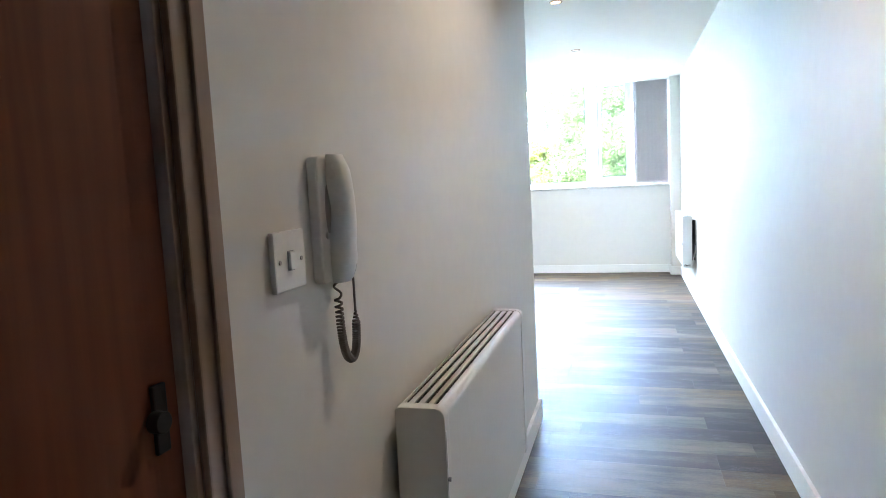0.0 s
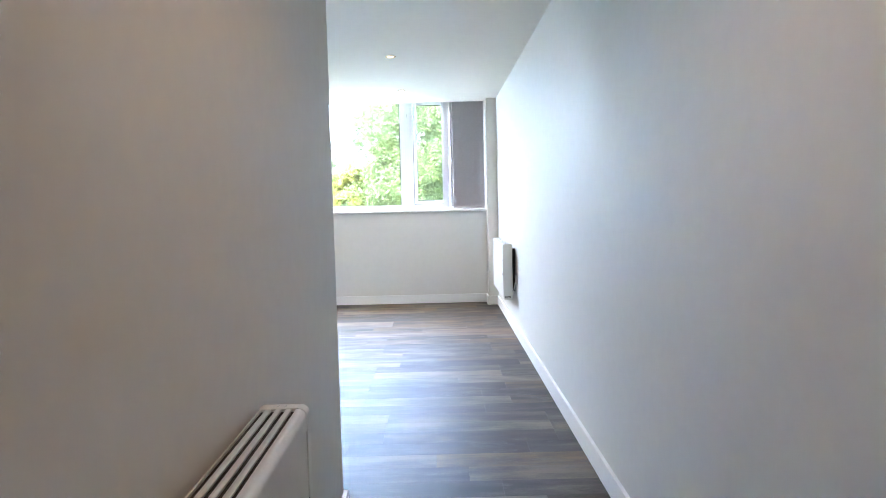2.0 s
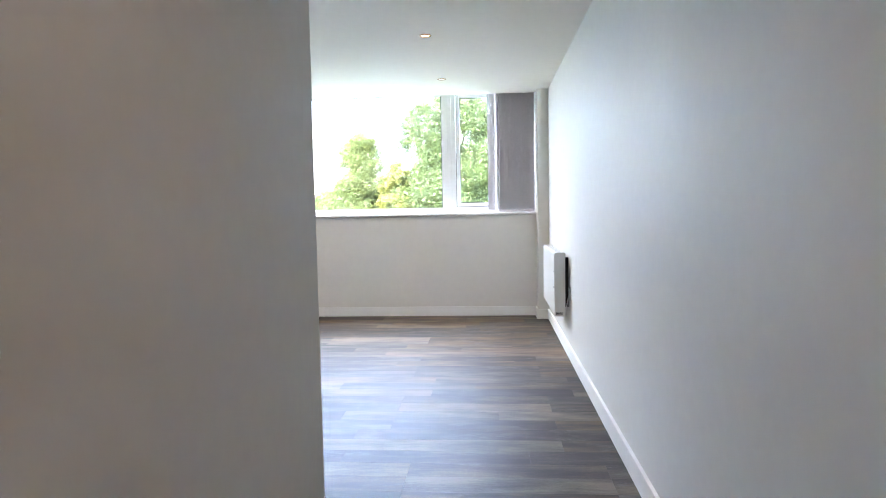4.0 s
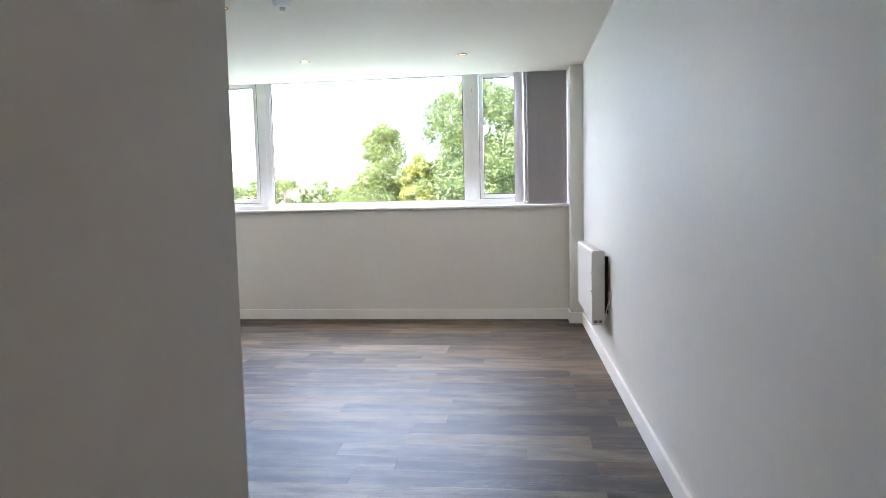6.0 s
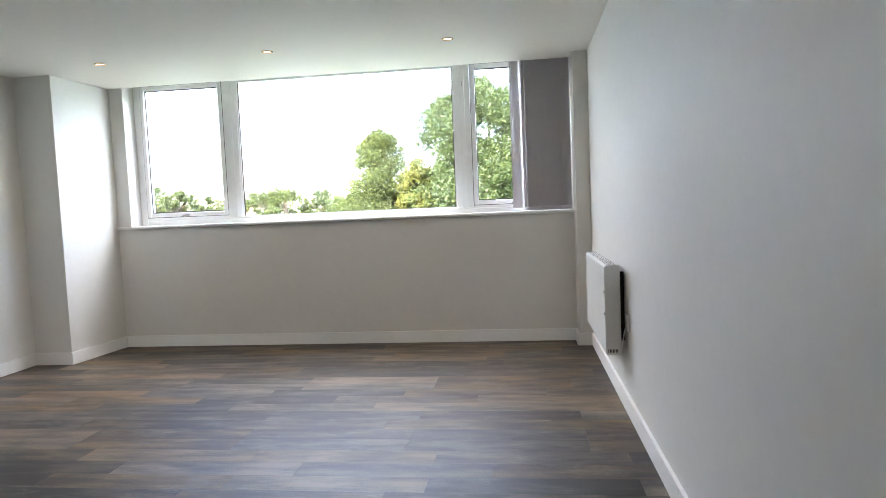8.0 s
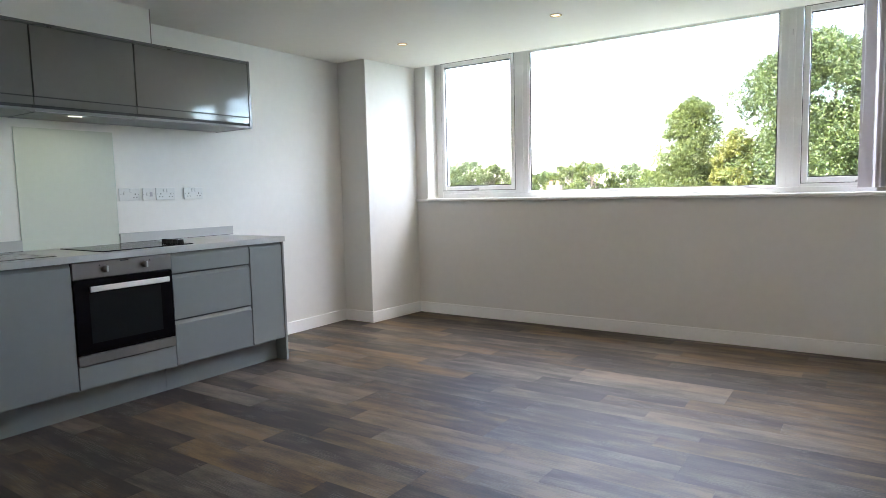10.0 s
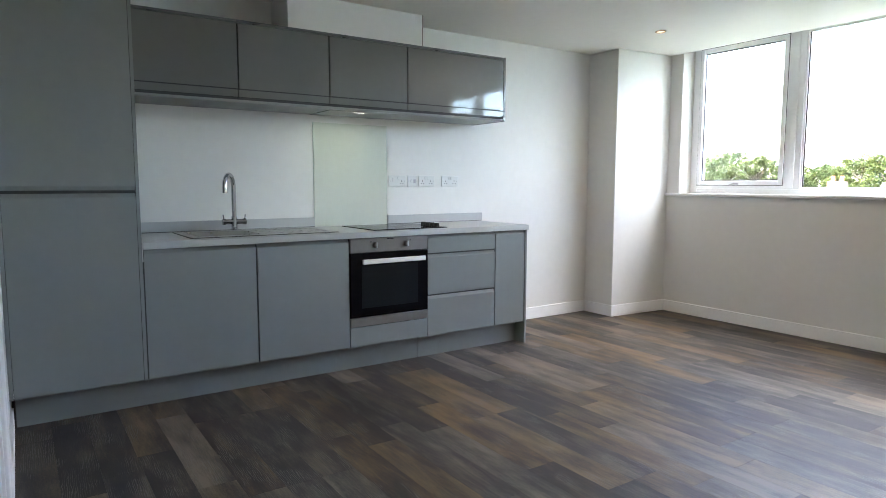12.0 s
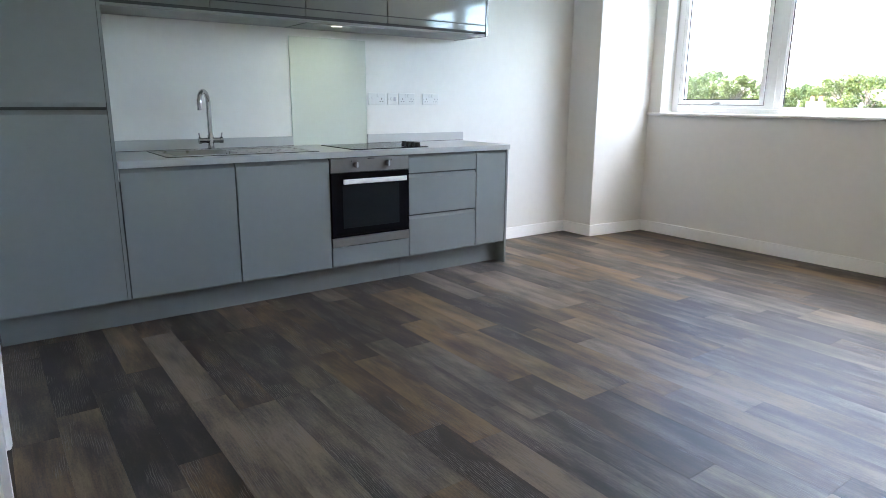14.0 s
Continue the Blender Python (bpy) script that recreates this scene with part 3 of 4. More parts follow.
    ctrl = part("control_strip", rounded(x0, x1, y0 + 0.003, y0 + 0.010, z0 + 0.17, z0 + 0.46, 0.003, "y", 3), PLASTIC, h, "white control strip")
    for z, r in ((z0 + 0.235, 0.0075), (z0 + 0.36, 0.0045)):
        part("dial", cyl(bmesh.new(), (back + out * (d + 0.0035), y0 + 0.006, z), r, 0.006, "x", 14), GREYPLASTIC, ctrl)
    return h


heater("panel_heater", "white electric panel heater fixed to the long wall", 0.0, -1, -1.932, -0.920, 0.326, 0.836, 0.036, 0.086)
heater("panel_heater", "white electric panel heater fixed to the hall wall", X_HALL, 1, -7.362, -6.382, 0.318, 0.824, 0.016, 0.104)
spur = thing("fused_spur", (-0.006, -1.93, 0.47), "white fused spur outlet behind the heater", "socket")
part("plate", sbox(-0.012, 0.0, -1.995, -1.909, 0.470, 0.556, 0.003), PLASTIC, spur)
part("fuse_cover", sbox(-0.015, -0.012, -1.970, -1.935, 0.495, 0.530, 0.001), GREYPLASTIC, spur)
part("flex", tube([(-0.012, -1.925, 0.475), (-0.020, -1.915, 0.43), (-0.026, -1.90, 0.37), (-0.040, -1.88, 0.33)], 0.004, 8), PLASTIC, spur)


# ---- ceiling fittings ----
def downlight(x, y):
    d = thing("downlight", (x, y, Z_CEIL), "recessed spotlight with a metal rim, switched on", "ceiling light", "ceiling spotlights")
    bm = bmesh.new()
    n = 32
    prof = [(0.043, -0.0005), (0.042, -0.004), (0.036, -0.005), (0.030, -0.002), (0.028, 0.006), (0.032, 0.010)]
    rings_ = [[bm.verts.new((x + r * math.cos(2 * math.pi * k / n), y + r * math.sin(2 * math.pi * k / n), Z_CEIL + z)) for k in range(n)] for r, z in prof]
    for a, b in zip(rings_, rings_[1:]):
        for k in range(n):
            bm.faces.new((a[k], a[(k + 1) % n], b[(k + 1) % n], b[k]))
    part("rim", bm, RIM, d, "metal rim with the lamp reflection in its colour")
    part("lamp", cyl(bmesh.new(), (x, y, Z_CEIL - 0.0012), 0.0285, 0.002, "z", 24), LAMP, d, "glowing warm lamp")
    beam = new("beam", bpy.data.lights.new("downlight_beam", "SPOT"))
    beam.data.energy, beam.data.color = 0.37, (1.0, 0.70, 0.46)
    beam.data.spot_size, beam.data.spot_blend, beam.data.shadow_soft_size = radians(150), 1.0, 0.004
    beam.parent = d
    beam.location = (0, 0, -0.010)
    return d


first = downlight(-3.785, -0.895)
for x, y in ((-2.428, -0.89), (-1.062, -0.875), (-3.76, -2.49), (-2.425, -2.46), (-1.062, -2.435), (-1.062, -4.13), (-0.56, -6.75)):
    copy_thing(first, pose(x, y, Z_CEIL))

AX, AY = -2.0, -2.55
alarm = thing("smoke_alarm", (AX, AY, Z_CEIL), "round white smoke alarm on the ceiling", "smoke alarm")
part("base", cyl(bmesh.new(), (AX, AY, Z_CEIL - 0.010), 0.061, 0.020, "z", 32), PLASTIC, alarm)
part("cover", soft(cyl(bmesh.new(), (AX, AY, Z_CEIL - 0.034), 0.047, 0.028, "z", 32, 0.055), 0.003), PLASTIC, alarm)
part("sensor_cap", cyl(bmesh.new(), (AX, AY, Z_CEIL - 0.055), 0.017, 0.014, "z", 24), GREYPLASTIC, alarm)

# ---- kitchen, along the west wall ----
XD = -4.092              # face of the base doors
ZW = 0.914               # top of the worktop
Z0, Z1 = 0.172, 0.872    # base doors
SEAM = (-4.664, -4.062, -3.472, -2.886, -2.296, -2.010)


def door_leaf(y0, y1, z0, z1, mat=GREY, x=XD, lip_top=True):
    """A door with a bevelled finger pull along one long edge."""
    bm = bmesh.new()
    t, lip, inset = 0.020, 0.023, 0.013
    if lip_top:
        prof = [(x - t, z0), (x - 0.001, z0), (x, z0 + 0.001), (x, z1 - lip), (x - 0.002, z1 - lip + 0.004), (x - inset, z1 - 0.002), (x - inset, z1), (x - t, z1)]
    else:
        prof = [(x - t, z0), (x - inset, z0), (x - inset, z0 + 0.002), (x - 0.002, z0 + lip - 0.004), (x, z0 + lip), (x, z1 - 0.001), (x - 0.001, z1), (x - t, z1)]
    a = [bm.verts.new((px, y0, pz)) for px, pz in prof]
    b = [bm.verts.new((px, y1, pz)) for px, pz in prof]
    n = len(prof)
    for i in range(n):
        bm.faces.new((a[i], a[(i + 1) % n], b[(i + 1) % n], b[i]))
    bm.faces.new(a)
    bm.faces.new(b[::-1])
    return bm


def base_unit(name, label, y0, y1, doors, body_top=0.873):
    u = thing(name, ((XD + X_WEST) / 2, (y0 + y1) / 2, 0.17), label, "kitchen unit", "base units")
    part("body", boxes((X_WEST + 0.06, XD - 0.0215, y0 + 0.001, y1 - 0.001, 0.1700, body_top)), CARCASS, u, flat=True)
    for kind, z0, z1 in doors:
        part(kind, door_leaf(y0 + 0.004, y1 - 0.004, z0, z1), GREY, u, flat=True)
    part("handle_rail", boxes((XD - 0.0212, XD - 0.0185, y0 + 0.002, y1 - 0.002, 0.8735, 0.8755)), RAIL, u, flat=True)
    return u


base_unit("base_unit", "grey gloss sink base unit with one handleless door", SEAM[0], SEAM[1], (("door", Z0, Z1),), 0.740)
base_unit("base_unit", "grey gloss base unit with one handleless door", SEAM[1], SEAM[2], (("door", Z0, Z1),), 0.873)
base_unit("drawer_unit", "grey gloss base unit with three handleless drawers", SEAM[3], SEAM[4], (("drawer", Z0, 0.450), ("drawer", 0.460, 0.738), ("drawer", 0.748, Z1)))
base_unit("base_unit", "narrow grey gloss base unit at the worktop's end", SEAM[4], SEAM[5], (("door", Z0, Z1),))
housing = thing("oven_housing", ((XD + X_WEST) / 2, -3.18, 0.17), "grey oven housing with a filler panel under the oven", "kitchen unit", "base units")
part("body", boxes((X_WEST + 0.06, XD - 0.0215, SEAM[2] + 0.001, SEAM[3] - 0.001, 0.1700, 0.296)), CARCASS, housing, flat=True)
part("filler_panel", sbox(XD - 0.020, XD, SEAM[2] + 0.0025, SEAM[3] - 0.0025, Z0, 0.298, 0.001), GREY, housing)
solid("end_panel", sbox(X_WEST + 0.002, XD + 0.004, SEAM[5] + 0.001, -1.991, 0.0005, 0.8755, 0.001), GREY, "grey gloss end panel closing the base units", "end panel")
plinth = thing("plinth", (-4.16, -3.3, 0.0), "grey plinth board under the units", "plinth")
for a, b in ((-5.262, -2.905), (-2.903, SEAM[5])):
    part("board", sbox(XD - 0.120, XD - 0.104, a, b, 0.0006, 0.1695, 0.001), GREY, plinth)

# tall unit
tall = thing("tall_unit", ((XD + X_WEST) / 2, -4.98, 0.17), "tall grey gloss fridge housing with two handleless doors", "kitchen unit")
part("body", boxes((X_WEST + 0.02, XD - 0.0215, -5.264, -4.684, 0.1700, 2.178)), CARCASS, tall, flat=True)
part("side_panel", sbox(X_WEST + 0.02, XD, -4.683, -4.6665, 0.1700, 2.182, 0.001), GREY, tall)
part("side_panel", sbox(X_WEST + 0.02, XD, -5.283, -5.2655, 0.1700, 2.182, 0.001), GREY, tall)
part("door", door_leaf(-5.2635, -4.6855, Z0, 1.170), GREY, tall, flat=True)
part("door", door_leaf(-5.2635, -4.6855, 1.185, 2.178, lip_top=False), GREY, tall, flat=True)

# oven
oven = thing("oven", ((XD + X_WEST) / 2, -3.18, 0.30), "stainless steel built-in oven with a black glass door", "oven")
OY0, OY1 = SEAM[2] + 0.003, SEAM[3] - 0.003
part("body", boxes((X_WEST + 0.10, XD - 0.010, OY0 + 0.006, OY1 - 0.006, 0.300, 0.871)), BLACK, oven, flat=True)
panel = part("control_panel", sbox(XD - 0.010, XD + 0.006, OY0, OY1, 0.782, 0.872, 0.002), OVENSTEEL, oven)
for y in (-3.292, -3.058):
    knob = part("knob", soft(cyl(bmesh.new(), (XD + 0.018, y, 0.828), 0.020, 0.024, "x", 28, 0.017), 0.0015), OVENSTEEL, panel)
    part("grip", sbox(XD + 0.028, XD + 0.034, y - 0.006, y + 0.006, 0.811, 0.845, 0.002), STEEL, knob)
for y in (-3.322, -3.028):
    part("symbol", sbox(XD + 0.006, XD + 0.0065, y - 0.004, y + 0.004, 0.845, 0.853, 0.0002), BLACK, panel, flat=True)
part("badge", sbox(XD + 0.006, XD + 0.0066, -3.205, -3.155, 0.861, 0.867, 0.0002), BLACK, panel)
door = part("oven_door", sbox(XD - 0.010, XD + 0.008, OY0, OY1, 0.362, 0.776, 0.003), BLACKGLASS, oven, "black glass oven door")
part("door_window", sbox(XD + 0.0082, XD + 0.0095, -3.392, -2.968, 0.420, 0.700, 0.0005), OVENWINDOW, door, "dark oven window")
part("trim", sbox(XD - 0.010, XD + 0.007, OY0, OY1, 0.302, 0.359, 0.002), OVENSTEEL, oven)
part("door_handle", rounded(XD + 0.024, XD + 0.038, -3.392, -2.925, 0.708, 0.739, 0.004, "y", 3), BAR, door, "flat steel bar handle")
for y in (-3.37, -2.95):
    part("handle_post", sbox(XD + 0.0075, XD + 0.025, y - 0.008, y + 0.008, 0.716, 0.734, 0.001), STEEL, door)

# worktop, upstands, splashback
BX0, BX1, BY0, BY1 = -4.580, -4.200, -4.355, -3.985      # bowl
top = boxes((X_WEST + 0.001, XD + 0.014, -4.6655, -1.982, 0.876, ZW))
cut = lambda co, no: bmesh.ops.bisect_plane(top, geom=top.verts[:] + top.edges[:] + top.faces[:], plane_co=co, plane_no=no)
for co, no in (((BX0, 0, 0), (1, 0, 0)), ((BX1, 0, 0), (1, 0, 0)), ((0, BY0, 0), (0, 1, 0)), ((0, BY1, 0), (0, 1, 0))):
    cut(co, no)
gone = [f for f in top.faces if abs(f.normal.z) > 0.9 and BX0 < f.calc_center_median().x < BX1 and BY0 < f.calc_center_median().y < BY1]
bmesh.ops.delete(top, geom=gone, context="FACES")
edge = [e for e in top.edges if len(e.link_faces) == 2 and e.calc_face_angle() > 1.0 and all(v.co.x > XD or v.co.y > -1.99 for v in e.verts)]
bmesh.ops.bevel(top, geom=edge, offset=0.003, segments=3, affect="EDGES", profile=0.5)
solid("worktop", top, WORKTOP, "pale grey laminate worktop over the base units", "worktop")
for a, b in ((-4.6655, -3.440), (-2.846, -1.940)):
    board = solid("upstand", sbox(X_WEST + 0.0005, X_WEST + 0.018, a, b, ZW + 0.003, 0.981, 0.0015), WORKTOP, "pale grey laminate upstand on the worktop", "upstand")
    part("joint", boxes((X_WEST + 0.0005, X_WEST + 0.0185, a + 0.001, b - 0.001, ZW + 0.0003, ZW + 0.0034)), CARCASS, board, "dark joint line", True)
splash = thing("splashback", (X_WEST + 0.003, -3.15, ZW), "pale green glass splashback behind the hob", "splashback")
part("panel", sbox(X_WEST + 0.0005, X_WEST + 0.006, -3.437, -2.849, ZW + 0.001, 1.652, 0.0008), SPLASH, splash)
for y in (-3.4388, -2.8488):
    part("edge", boxes((X_WEST + 0.0004, X_WEST + 0.0062, y, y + 0.0016, ZW + 0.001, 1.652)), SPLASH_EDGE, splash, flat=True)

# sink and tap
sink = thing("sink", (-4.40, -3.95, ZW), "inset stainless steel sink with a drainer", "sink")
SX0, SX1, SY0, SY1 = -4.650, -4.160, -4.400, -3.520
rim = boxes((SX0, SX1, SY0, BY0, ZW + 0.0005, ZW + 0.006), (SX0, SX1, SY1 - 0.030, SY1, ZW + 0.0005, ZW + 0.006), (SX0, BX0, BY0, SY1 - 0.030, ZW + 0.0005, ZW + 0.006), (BX1, SX1, BY0, SY1 - 0.030, ZW + 0.0005, ZW + 0.006))
part("seal", boxes((SX0 - 0.009, SX1 + 0.009, SY0 - 0.009, SY0, ZW + 0.0004, ZW + 0.0030), (SX0 - 0.009, SX1 + 0.009, SY1, SY1 + 0.009, ZW + 0.0004, ZW + 0.0030), (SX0 - 0.009, SX0, SY0, SY1, ZW + 0.0004, ZW + 0.0030), (SX1, SX1 + 0.009, SY0, SY1, ZW + 0.0004, ZW + 0.0030)), GASKET, sink, "thin dark seal", True)
part("rim", soft(rim, 0.0015), SINKSTEEL, sink)
bowl = bmesh.new()
rows = []
for inset, z, rad in ((0.0, ZW + 0.0055, 0.045), (0.004, ZW - 0.004, 0.045), (0.012, ZW - 0.120, 0.045), (0.030, ZW - 0.145, 0.05), (0.060, ZW - 0.150, 0.05)):
    loop = []
    for sx, sy, a0 in ((1, 1, 0), (-1, 1, 90), (-1, -1, 180), (1, -1, 270)):
        cx = (BX1 - inset - rad) if sx > 0 else (BX0 + inset + rad)
        cy = (BY1 - inset - rad) if sy > 0 else (BY0 + inset + rad)
        for q in range(6):
            t = radians(a0 + 18 * q)
            loop.append(bowl.verts.new((cx + rad * math.cos(t), cy + rad * math.sin(t), z)))
    rows.append(loop)
for a, b in zip(rows, rows[1:]):
    for k in range(len(a)):
        bowl.faces.new((a[k], a[(k + 1) % len(a)], b[(k + 1) % len(a)], b[k]))
bowl.faces.new(rows[-1])
part("bowl", bowl, SINKSTEEL, sink, "deep steel bowl")
part("waste", cyl(bmesh.new(), (-4.39, -4.17, ZW - 0.148), 0.045, 0.004, "z", 28), CHROME, sink)
part("divider", sbox(-4.580, -4.200, -3.985, -3.950, ZW + 0.0005, ZW + 0.006, 0.0015), SINKSTEEL, sink)
part("drainer", boxes((-4.580, -4.200, -3.950, -3.550, ZW + 0.0005, ZW + 0.0018)), SINKSTEEL, sink, flat=True)
for i in range(9):
    y = -3.915 + i * 0.042
    part("drainer_rib", rounded(-4.56, -4.22, y, y + 0.012, ZW + 0.0015, ZW + 0.0034, 0.0009, "x", 2), SINKSTEEL, sink)
tap = thing("mixer_tap", (-4.615, -4.036, ZW), "chrome mixer tap with a swan-neck spout and two levers", "tap")
TX, TY = -4.615, -4.036
part("base", cyl(bmesh.new(), (TX, TY, ZW + 0.009), 0.026, 0.008, "z", 28), CHROME, tap)
part("column", cyl(bmesh.new(), (TX, TY, ZW + 0.052), 0.0190, 0.088, "z", 24, 0.0180), CHROME, tap)
neck = [(TX, TY, ZW + 0.09 + 0.05 * k) for k in range(5)]
RC = 0.070
for k in range(1, 13):
    a = math.pi * k / 12
    neck.append((TX + (RC - RC * math.cos(a)) * 0.80, TY - (RC - RC * math.cos(a)) * 0.60, ZW + 0.29 + 0.072 * math.sin(a)))
ex, ey = neck[-1][0], neck[-1][1]
neck += [(ex, ey, ZW + 0.275), (ex, ey, ZW + 0.262)]
part("spout", tube(neck, 0.0148, 14), CHROME, tap)
part("nozzle", cyl(bmesh.new(), (ex, ey, ZW + 0.258), 0.0150, 0.018, "z", 18), CHROME, tap)
part("crossbar", cyl(bmesh.new(), (TX, TY, ZW + 0.062), 0.0170, 0.120, "y", 20), CHROME, tap)
for s in (-1, 1):
    cap = part("valve", cyl(bmesh.new(), (TX, TY + s * 0.066, ZW + 0.062), 0.0200, 0.016, "y", 20), CHROME, tap)
    part("lever", tube([(TX, TY + s * 0.066, ZW + 0.070), (TX + 0.002, TY + s * 0.068, ZW + 0.090), (TX + 0.004, TY + s * 0.071, ZW + 0.108)], 0.0045, 8), CHROME, cap)

# hob
hob = thing("hob", (-4.40, -2.98, ZW), "black ceramic hob with four control knobs", "hob")
part("glass", sbox(-4.640, -4.140, -3.270, -2.690, ZW + 0.0005, ZW + 0.0065, 0.002), BLACKGLASS, hob, "black ceramic glass")
for cx, cy, r in ((-4.26, -3.13, 0.085), (-4.52, -3.13, 0.068), (-4.26, -2.90, 0.068), (-4.52, -2.90, 0.085)):
    zone = bmesh.new()
    n = 40
    inner = [zone.verts.new((cx + (r - 0.002) * math.cos(2 * math.pi * k / n), cy + (r - 0.002) * math.sin(2 * math.pi * k / n), ZW + 0.0068)) for k in range(n)]
    outer = [zone.verts.new((cx + r * math.cos(2 * math.pi * k / n), cy + r * math.sin(2 * math.pi * k / n), ZW + 0.0068)) for k in range(n)]
    for k in range(n):
        zone.faces.new((inner[k], outer[k], outer[(k + 1) % n], inner[(k + 1) % n]))
    part("cooking_zone", zone, GREYPLASTIC, hob)
for i in range(4):
    part("knob", soft(cyl(bmesh.new(), (-4.195 - i * 0.058, -2.745, ZW + 0.019), 0.0205, 0.026, "z", 24, 0.0175), 0.002), BLACK, hob)

# wall cupboards
XC, ZC0, ZC1 = -4.330, 1.703, 2.182
CSEAM = (-4.650, -4.066, -3.482, -2.896, -2.040)
for i, (a, b) in enumerate(zip(CSEAM, CSEAM[1:])):
    wide = b - a > 0.7
    u = thing("wall_unit", ((XC + X_WEST) / 2, (a + b) / 2, ZC0), "wide high-gloss grey wall cupboard, closed" if wide else ("high-gloss grey cooker hood cupboard, closed" if i == 2 else "high-gloss grey wall cupboard, closed"), "wall cupboard", "wall cupboards")
    part("body", boxes((X_WEST + 0.001, XC - 0.0215, a + 0.0008, b - 0.0008, ZC0 + 0.016, ZC1 - 0.016)), CARCASS, u, flat=True)
    part("top_panel", boxes((X_WEST + 0.001, XC - 0.002, a + 0.0004, b - 0.0004, ZC1 - 0.0155, ZC1)), RAIL, u, flat=True)
    part("bottom_panel", boxes((X_WEST + 0.001, XC - 0.004, a + 0.0004, b - 0.0004, ZC0, ZC0 + 0.0155)), PALEPANEL, u, flat=True)
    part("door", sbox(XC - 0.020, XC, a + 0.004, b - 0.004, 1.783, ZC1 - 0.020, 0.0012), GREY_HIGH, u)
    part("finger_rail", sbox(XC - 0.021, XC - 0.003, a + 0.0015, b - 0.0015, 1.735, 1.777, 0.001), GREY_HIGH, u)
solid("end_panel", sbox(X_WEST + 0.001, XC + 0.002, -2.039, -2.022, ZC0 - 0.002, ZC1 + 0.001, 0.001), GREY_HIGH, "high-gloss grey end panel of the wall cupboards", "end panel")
hood = thing("cooker_hood", (-4.52, -3.19, 1.69), "slim built-in cooker hood under the cupboard, lamp on", "cooker hood")
part("plate", sbox(-4.70, -4.352, -3.470, -2.908, 1.6975, 1.7027, 0.001), PALEPANEL, hood)
lampbox = part("lamp_cover", sbox(-4.392, -4.362, -3.292, -3.208, 1.6945, 1.6973, 0.0005), STEEL, hood)
for i in range(7):
    part("led", cyl(bmesh.new(), (-4.377, -3.283 + i * 0.011, 1.6940), 0.0042, 0.002, "z", 10), LED, lampbox, "lit lamp dot")
glowlamp = new("hood_light", bpy.data.lights.new("hood_light", "AREA"))
glowlamp.data.shape, glowlamp.data.size, glowlamp.data.size_y = "RECTANGLE", 0.02, 0.08
glowlamp.data.energy, glowlamp.data.color = HOODLIGHT, (0.90, 1.0, 0.78)
glowlamp.parent = hood
glowlamp.location = (-4.377 + 4.52, -3.25 + 3.19, -0.002)


# sockets above the worktop
def socket(y0, y1, kind):
    z0, z1 = 1.198, 1.284
    x = X_WEST
    names = {"double": "white double socket with two switches", "single": "white single fused switch", "cooker": "white cooker switch with a socket"}
    s = thing("socket", (x + 0.004, (y0 + y1) / 2, z0), names[kind] + " above the worktop", "socket", "sockets over the worktop")
    plate = part("plate", sbox(x + 0.0005, x + 0.010, y0, y1, z0, z1, 0.003), SOCKETWHITE, s)
    mid, w = (y0 + y1) / 2, y1 - y0

    def holes(cy):
        for dy, dz, hw, hh in ((0, 0.010, 0.0020, 0.004), (-0.011, -0.010, 0.0035, 0.0016), (0.011, -0.010, 0.0035, 0.0016)):
            part("pin_hole", boxes((x + 0.0098, x + 0.0106, cy + dy - hw * 1.3, cy + dy + hw * 1.3, 1.232 + dz - hh * 1.3, 1.232 + dz + hh * 1.3)), GASKET, plate, flat=True)

    def rocker(cy, zc=1.266, red=False):
        part("switch", sbox(x + 0.0095, x + 0.0135, cy - 0.006, cy + 0.006, zc - 0.010, zc + 0.010, 0.001), SOCKETWHITE, plate)
        part("switch_gap", boxes((x + 0.0096, x + 0.0104, cy - 0.0072, cy + 0.0072, zc - 0.0112, zc + 0.0112)), GREYPLASTIC, plate, flat=True)

    if kind == "double":
        for s_ in (-1, 1):
            holes(mid + s_ * w * 0.26)
            rocker(mid + s_ * w * 0.07)
    elif kind == "cooker":
        holes(mid + w * 0.26)
        rocker(mid + w * 0.05)
        rocker(mid - w * 0.26, 1.250)
    else:
        rocker(mid - w * 0.15, 1.242)
        part("fuse_cover", sbox(x + 0.0095, x + 0.012, mid + w * 0.08, mid + w * 0.30, 1.225, 1.255, 0.001), GREYPLASTIC, plate)
    for s_ in (-1, 1):
        part("screw", cyl(bmesh.new(), (x + 0.0105, mid + s_ * w * 0.42, 1.241), 0.0028, 0.0016, "x", 12), STEEL, plate)


socket(-2.832, -2.684, "cooker")
socket(-2.664, -2.576, "single")
socket(-2.566, -2.418, "double")
socket(-2.346, -2.188, "double")

# ---- doors ----
def architrave_y(x0, x1, y, z1):
    """A moulded leg on the cross wall, its thin edge at x1."""
    w = x1 - x0
    steps = ((0.0, 0.0), (0.0, 0.017), (0.10, 0.018), (0.42, 0.018), (0.46, 0.0145), (0.50, 0.0145), (0.56, 0.017), (0.70, 0.0165), (0.74, 0.012), (0.78, 0.012), (0.86, 0.014), (0.97, 0.011), (1.0, 0.008), (1.0, 0.0))
    return prism([(x0 + w * u, y + d) for u, d in steps], 0.0006, z1)


